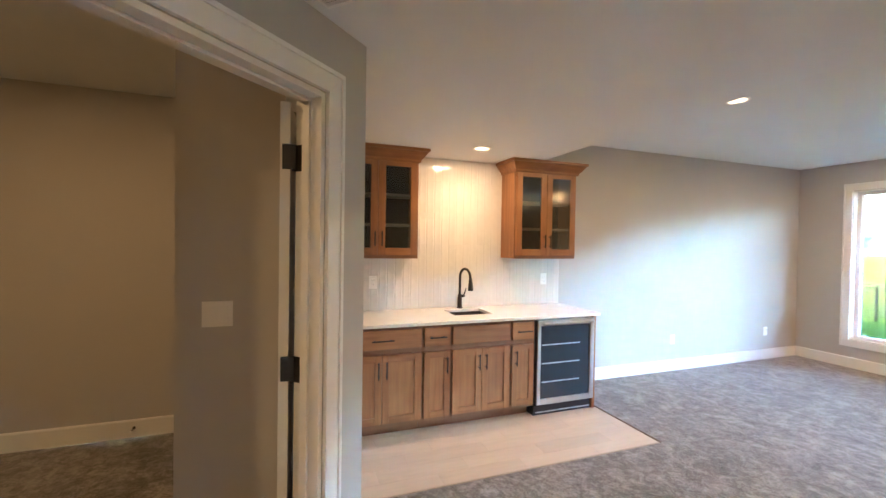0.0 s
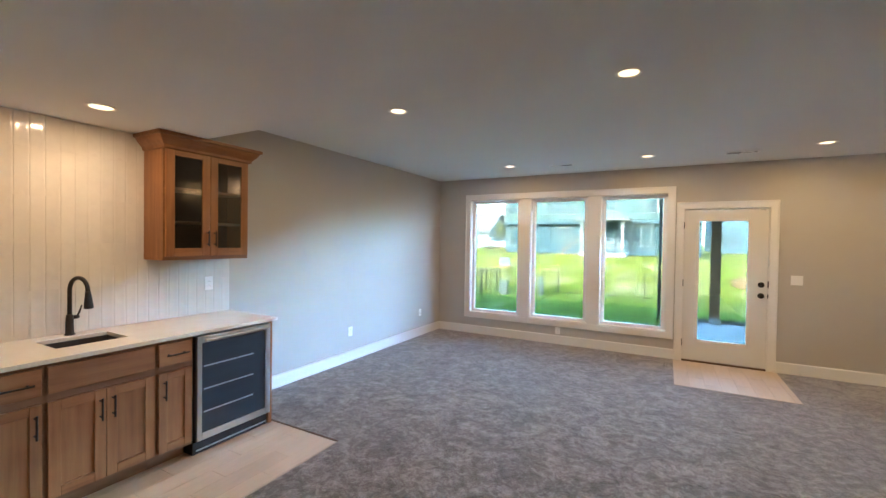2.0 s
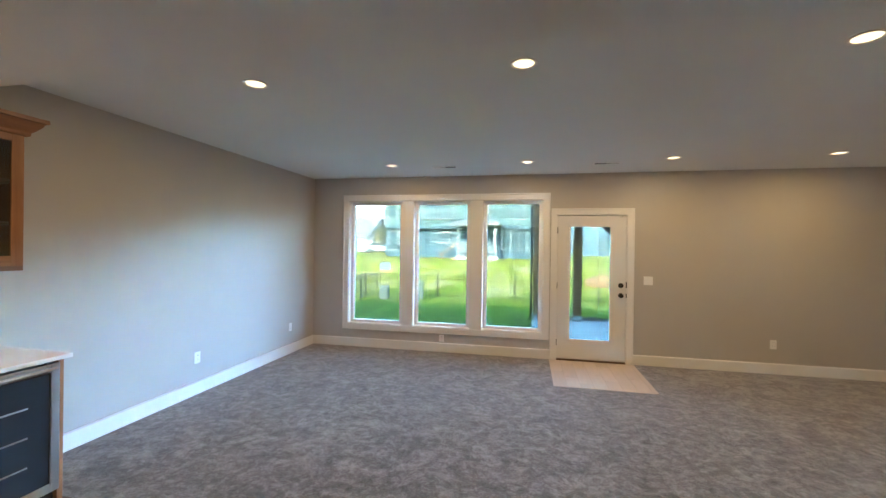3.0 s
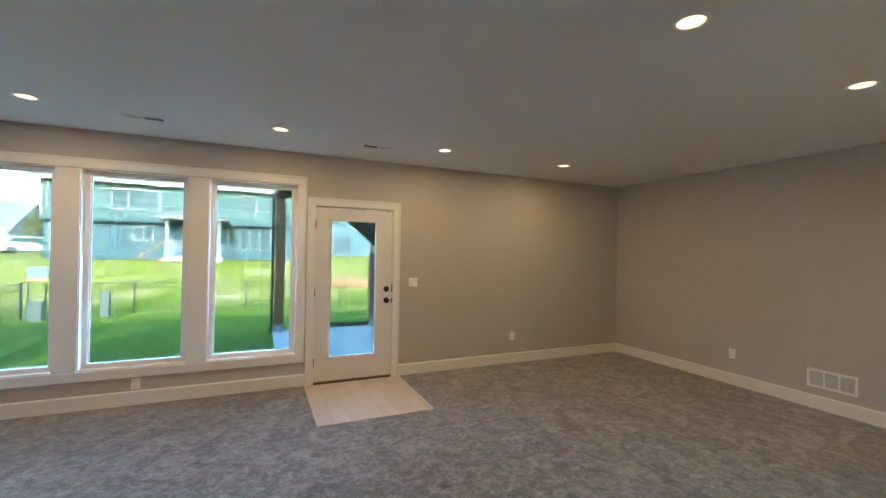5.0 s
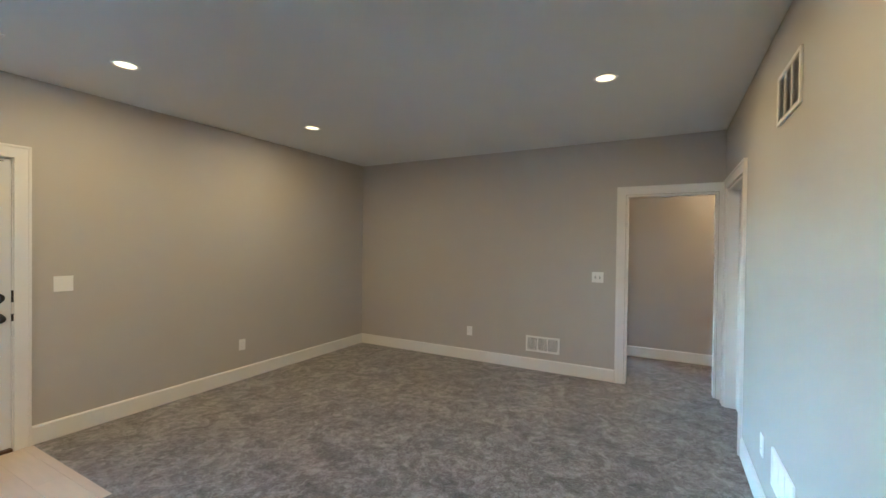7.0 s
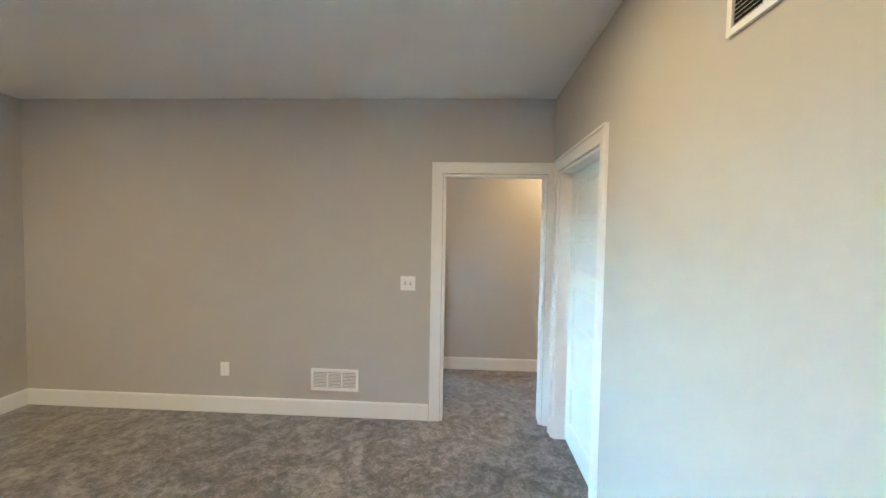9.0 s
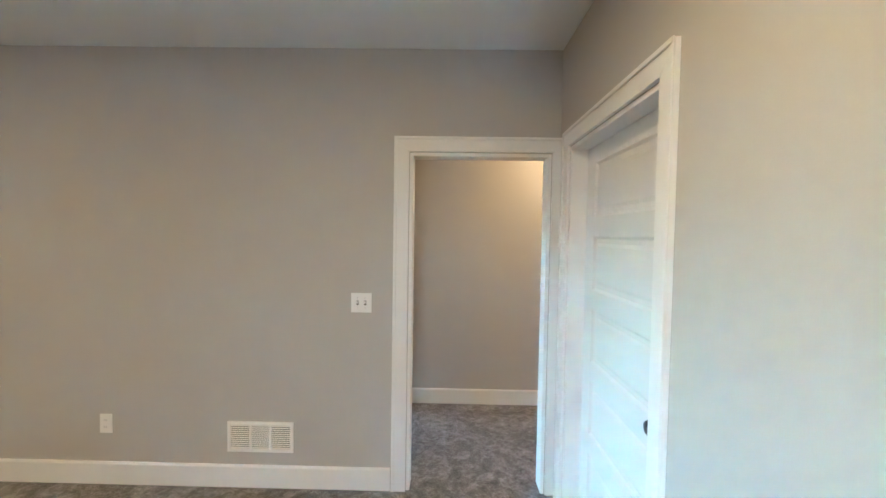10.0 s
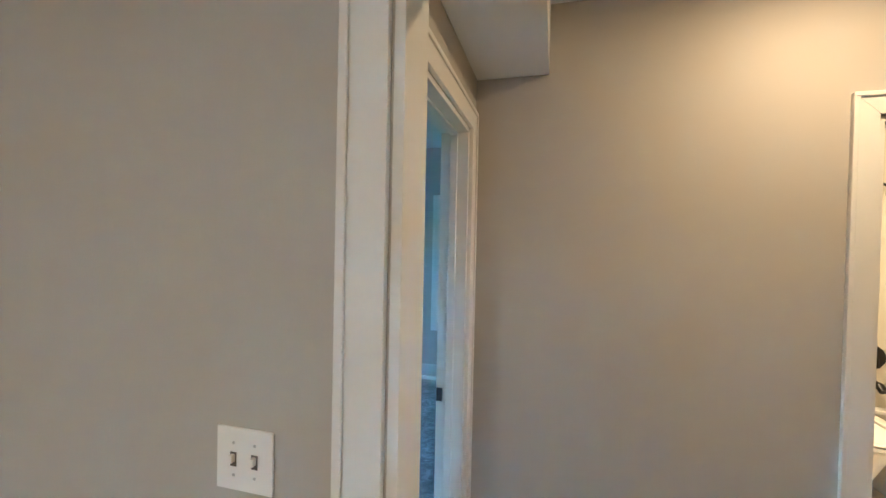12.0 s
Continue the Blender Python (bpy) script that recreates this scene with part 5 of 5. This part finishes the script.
teal_house()
plain_house(-33, -24.5, 60, 10, 0.6, 1, M_GREYH, "single-storey grey house with a shingle roof", [(1.5, 0.9, 1.2, 1.3), (5, 0.9, 1.8, 1.3)])
plain_house(-23.6, -17.5, 66, 9, 0.7, 2, M_WHITEH, "pale two-storey house far beyond the yard", [(0.8, 1.0, 1.0, 1.3), (0.8, 3.7, 1.0, 1.2), (3.6, 3.7, 1.2, 1.2), (3.4, 0.9, 1.8, 1.4)])
plain_house(4.5, 13.5, 58, 10, 0.7, 2, M_BLUEH, "blue-grey two-storey house with white trim, down the street", [(0.8, 1.0, 1.8, 1.4), (4.0, 0.6, 2.4, 2.0), (0.8, 3.8, 1.0, 1.3), (3.2, 3.8, 1.8, 1.3), (6.6, 3.8, 1.0, 1.3)])
plain_house(15.5, 24, 56, 10, 1.0, 2, M_WHITEH, "pale two-storey house with white trim, down the street", [(1.0, 1.0, 1.8, 1.4), (4.4, 1.0, 1.8, 1.4), (1.0, 3.8, 1.0, 1.3), (5.0, 3.8, 1.8, 1.3)])
plain_house(27, 36, 42, 10, 1.4, 2, M_WHITEH, "pale two-storey house on the rise", [(1.0, 1.0, 1.8, 1.4), (4.4, 3.8, 1.8, 1.3)])
plain_house(12.2, 17.0, 36, 9, 1.3, 1, M_GREYH, "small blue-grey house beside the bank", [(1.4, 1.0, 1.4, 1.2)])

M_LEAF = surface("young_leaves", (0.17, 0.16, 0.03), 0.8, 0.25, 6, 40, 0.0, spec=0.1)
M_CAR = surface("white_car_paint", (0.5, 0.51, 0.52), 0.3, 0.02, 2, 30, 0.0)
M_TYRE = surface("tyre_rubber", (0.02, 0.02, 0.02), 0.85, 0.1, 8, 60, 0.1)


def young_tree(x, y, height):
    """A slim young tree: tapered trunk with limbs, and a loose crown of small leaf clumps."""
    rng = random.Random(9)
    root = thing("tree", "slim young tree with yellow-green leaves by the street", "tree", at=pose(x, y, ground_z(x, y) - 0.05))
    bm = sweep(bmesh.new(), [(0, 0, 0), (0.02, 0, height * 0.4), (0, 0.02, height * 0.9)], [0.06, 0.045, 0.012], 8)
    tips = []
    for k in range(9):
        a, z = k * 2.4, height * (0.36 + 0.055 * k)
        reach = 0.75 - 0.06 * k
        tip = (reach * math.cos(a), reach * math.sin(a), z + 0.5)
        sweep(bm, [(0, 0, z), (tip[0] * 0.5, tip[1] * 0.5, z + 0.32), tip], [0.025, 0.016, 0.006], 6)
        tips.append(tip)
    part("trunk", bm, M_CEDAR, root)
    crown = bmesh.new()
    for tip in tips + [(0, 0, height * 0.95), (0.05, 0.1, height * 0.85)]:
        for _ in range(26):
            p = Vector(tip) + Vector((rng.gauss(0, 0.22), rng.gauss(0, 0.22), rng.gauss(0, 0.2)))
            bmesh.ops.create_icosphere(crown, subdivisions=1, radius=rng.uniform(0.04, 0.09), matrix=Matrix.Translation(p) @ Matrix.Diagonal((1, 1, 0.5, 1)))
    part("crown", crown, M_LEAF, root)
    return root


def parked_car(x, y, turn):
    root = thing("car", "white parked car on the street beyond the yard", "car", at=pose(x, y, ground_z(x, y), 0, 0, turn))
    body = prism(bmesh.new(), [(-2.2, 0.3), (2.2, 0.3), (2.25, 0.62), (2.1, 0.82), (1.1, 0.95), (-2.0, 0.98), (-2.25, 0.7)], "y", -0.88, 0.88)
    part("body", body, M_CAR, root, bevel=0.05)
    cabin = prism(bmesh.new(), [(-1.9, 0.985), (1.05, 0.955), (0.4, 1.42), (-1.3, 1.46)], "y", -0.78, 0.78)
    part("cabin", cabin, M_CAR, root, bevel=0.04)
    for side in (-1, 1):
        glass = prism(bmesh.new(), [(-1.65, 1.02), (0.8, 1.0), (0.32, 1.36), (-1.2, 1.38)], "y", side * 0.781, side * 0.79)
        part("side_window", glass, M_HGLASS, root)
    for wx in (-1.4, 1.4):
        for wy in (-0.8, 0.8):
            wheel = part("wheel", sweep(bmesh.new(), [(wx, wy - 0.1, 0.33), (wx, wy + 0.1, 0.33)], 0.33, 20), M_TYRE, root, "black tyre")
            part("rim", sweep(bmesh.new(), [(wx, wy - 0.105, 0.33), (wx, wy + 0.105, 0.33)], 0.2, 16), M_STEEL, wheel)
    return root


young_tree(-17.2, 45.5, 3.0)
parked_car(-18.3, 48.5, 35)

pad = thing("utility_box", "pale green enamel utility pedestal standing on the lawn", "utility box", "utility boxes", at=pose(-5.55, 20.4, ground_z(-5.55, 20.4)))
part("body", boxes((-0.13, 0.13, -0.12, 0.12, -0.05, 0.82)), M_UTIL, pad, bevel=0.02)
part("lid", boxes((-0.145, 0.145, -0.135, 0.135, 0.821, 0.89)), M_UTIL, pad, bevel=0.015)
pad2 = thing("utility_box", "squat pale green utility pedestal standing on the lawn", "utility box", "utility boxes", at=pose(-7.3, 20.0, ground_z(-7.3, 20.0)))
part("body", boxes((-0.2, 0.2, -0.18, 0.18, -0.05, 0.6)), M_UTIL, pad2, bevel=0.03)
part("lid", boxes((-0.215, 0.215, -0.195, 0.195, 0.601, 0.66)), M_UTIL, pad2, bevel=0.02)
sg = thing("yard_sign", "small white and orange yard sign on two stakes", "sign", at=pose(-7.8, 21.4, ground_z(-7.8, 21.4)))
part("board", boxes((-0.3, 0.3, -0.012, 0.012, 1.35, 1.75)), M_SIGN, sg, bevel=0.004)
part("orange_band", boxes((-0.3, 0.3, -0.015, -0.0125, 1.25, 1.34)), M_SIGNR, sg)
for x in (-0.24, 0.24):
    part("stake", boxes((x - 0.02, x + 0.02, -0.01, 0.012, -0.1, 1.35)), M_FENCE, sg)
earth = bmesh.new()
for i in range(24):
    x, y = 3.6 + 0.45 * i, 26.0 + 1.2 * noise.noise(Vector((i * 0.7, 0, 5)))
    bmesh.ops.create_icosphere(earth, subdivisions=2, radius=0.9, matrix=Matrix.Translation((x, y, ground_z(x, y))) @ Matrix.Diagonal((1, 1, 0.5, 1)))
solid("earth_bank", earth, M_EARTH, "low bank of bare red-brown earth beyond the fence", "earth", "stuff", smooth=True)


# ---- tiles: floor planks, then the glazed backsplash ----
def floor_tiles(name, x0, x1, y0, y1, label, wide=0.152, long=0.61):
    root = solid(name, boxes((x0, x1, y0, y1, -0.02, -0.0018)), M_GROUTF, label, "floor", "structure")
    shapes = {}
    g = 0.0008
    n = math.ceil((x1 - x0) / wide)
    for i in range(n):
        a, b = x0 + i * wide, min(x1, x0 + (i + 1) * wide)
        y = y0 - long * ((i * 0.37) % 1.0)
        while y < y1 - 0.01:
            c, d = max(y, y0), min(y + long, y1)
            y += long
            if d - c < 0.02 or b - a < 0.01:
                continue
            key = (round(b - a, 3), round(d - c, 3))
            if key not in shapes:
                w, h = (b - a) / 2 - g, (d - c) / 2 - g
                bm = bmesh.new()
                e = 0.0015
                rings = [[bm.verts.new(p) for p in ((-u, -v, z), (u, -v, z), (u, v, z), (-u, v, z))] for u, v, z in ((w, h, -0.0034), (w, h, -0.0012), (w - e, h - e, 0.0))]
                for lo, hi in zip(rings, rings[1:]):
                    for q in range(4):
                        bm.faces.new((lo[q], lo[(q + 1) % 4], hi[(q + 1) % 4], hi[q]))
                bm.faces.new(rings[-1])
                shapes[key] = finish("tile", bm, M_FLOORT)
            ob = new("tile", shapes[key])
            ob.parent = root
            ob.location = ((a + b) / 2, (c + d) / 2, 0)
    return root


floor_tiles("floor_bar", BAR[0], BAR[1] - 0.006, BAR[2], BAR[3] - 0.006, "pale beige wood-look plank tile floor before the wet bar")
floor_tiles("floor_door", MAT[0], MAT[1], MAT[2], MAT[3], "pale beige plank tile landing inside the exterior door")
solid("transition_strip", boxes((FX - 0.1, BAR[1], BAR[3] - 0.005, BAR[3] + 0.008, -0.004, 0.005)), M_BRONZE, "thin dark metal edge strip between tile and carpet", "trim", "structure")
solid("transition_strip_side", boxes((BAR[1] - 0.005, BAR[1] + 0.004, BAR[2], BAR[3] - 0.006, -0.004, 0.002)), M_GROUTF, "thin pale edge between tile and carpet", "trim", "structure")


def backsplash():
    root = solid("backsplash", boxes((W + 0.0005, W + 0.0065, KY + 0.001, 2.772, COUNTER, LOW - 0.001)), M_GROUT, "glossy cream stacked vertical tile backsplash", "backsplash", "structure")
    wide, tall, g = 0.0755, 0.305, 0.0004
    shapes = {}
    rng = random.Random(4)
    cols = math.floor((2.772 - KY) / wide)
    for i in range(cols + 1):
        b = 2.772 - i * wide
        a = max(KY + 0.001, b - wide)
        if b - a < 0.015:
            continue
        for j in range(5):
            z0 = COUNTER + 0.001 + j * tall
            z1 = min(LOW - 0.001, z0 + tall)
            if z1 - z0 < 0.02:
                continue
            key = (round(b - a, 3), round(z1 - z0, 3))
            if key not in shapes:
                w, h = (b - a) / 2 - g, (z1 - z0) / 2 - g
                bm = bmesh.new()
                # a shallow dished face between two rounded long edges
                prof = [(-1.0, 0.0042), (-0.95, 0.0054), (-0.85, 0.006), (-0.6, 0.0054), (0.0, 0.0048), (0.6, 0.0054), (0.85, 0.006), (0.95, 0.0054), (1.0, 0.0042)]
                lo = [bm.verts.new((d, w * u, -h)) for u, d in prof]
                hi = [bm.verts.new((d, w * u, h)) for u, d in prof]
                for q in range(len(prof) - 1):
                    f = bm.faces.new((lo[q], lo[q + 1], hi[q + 1], hi[q]))
                    f.smooth = True
                for zz in (-h, h):
                    bm.faces.new([bm.verts.new((d, w * u, zz)) for u, d in prof])
                shapes[key] = finish("tile", bm, M_BSPLASH)
            ob = new("tile", shapes[key])
            ob.parent = root
            ob.location = (W + 0.004, (a + b) / 2, (z0 + z1) / 2)
            ob.rotation_euler = (0, radians(rng.uniform(-1.6, 1.6)), radians(rng.uniform(-1.4, 1.4)))
    return root


backsplash()
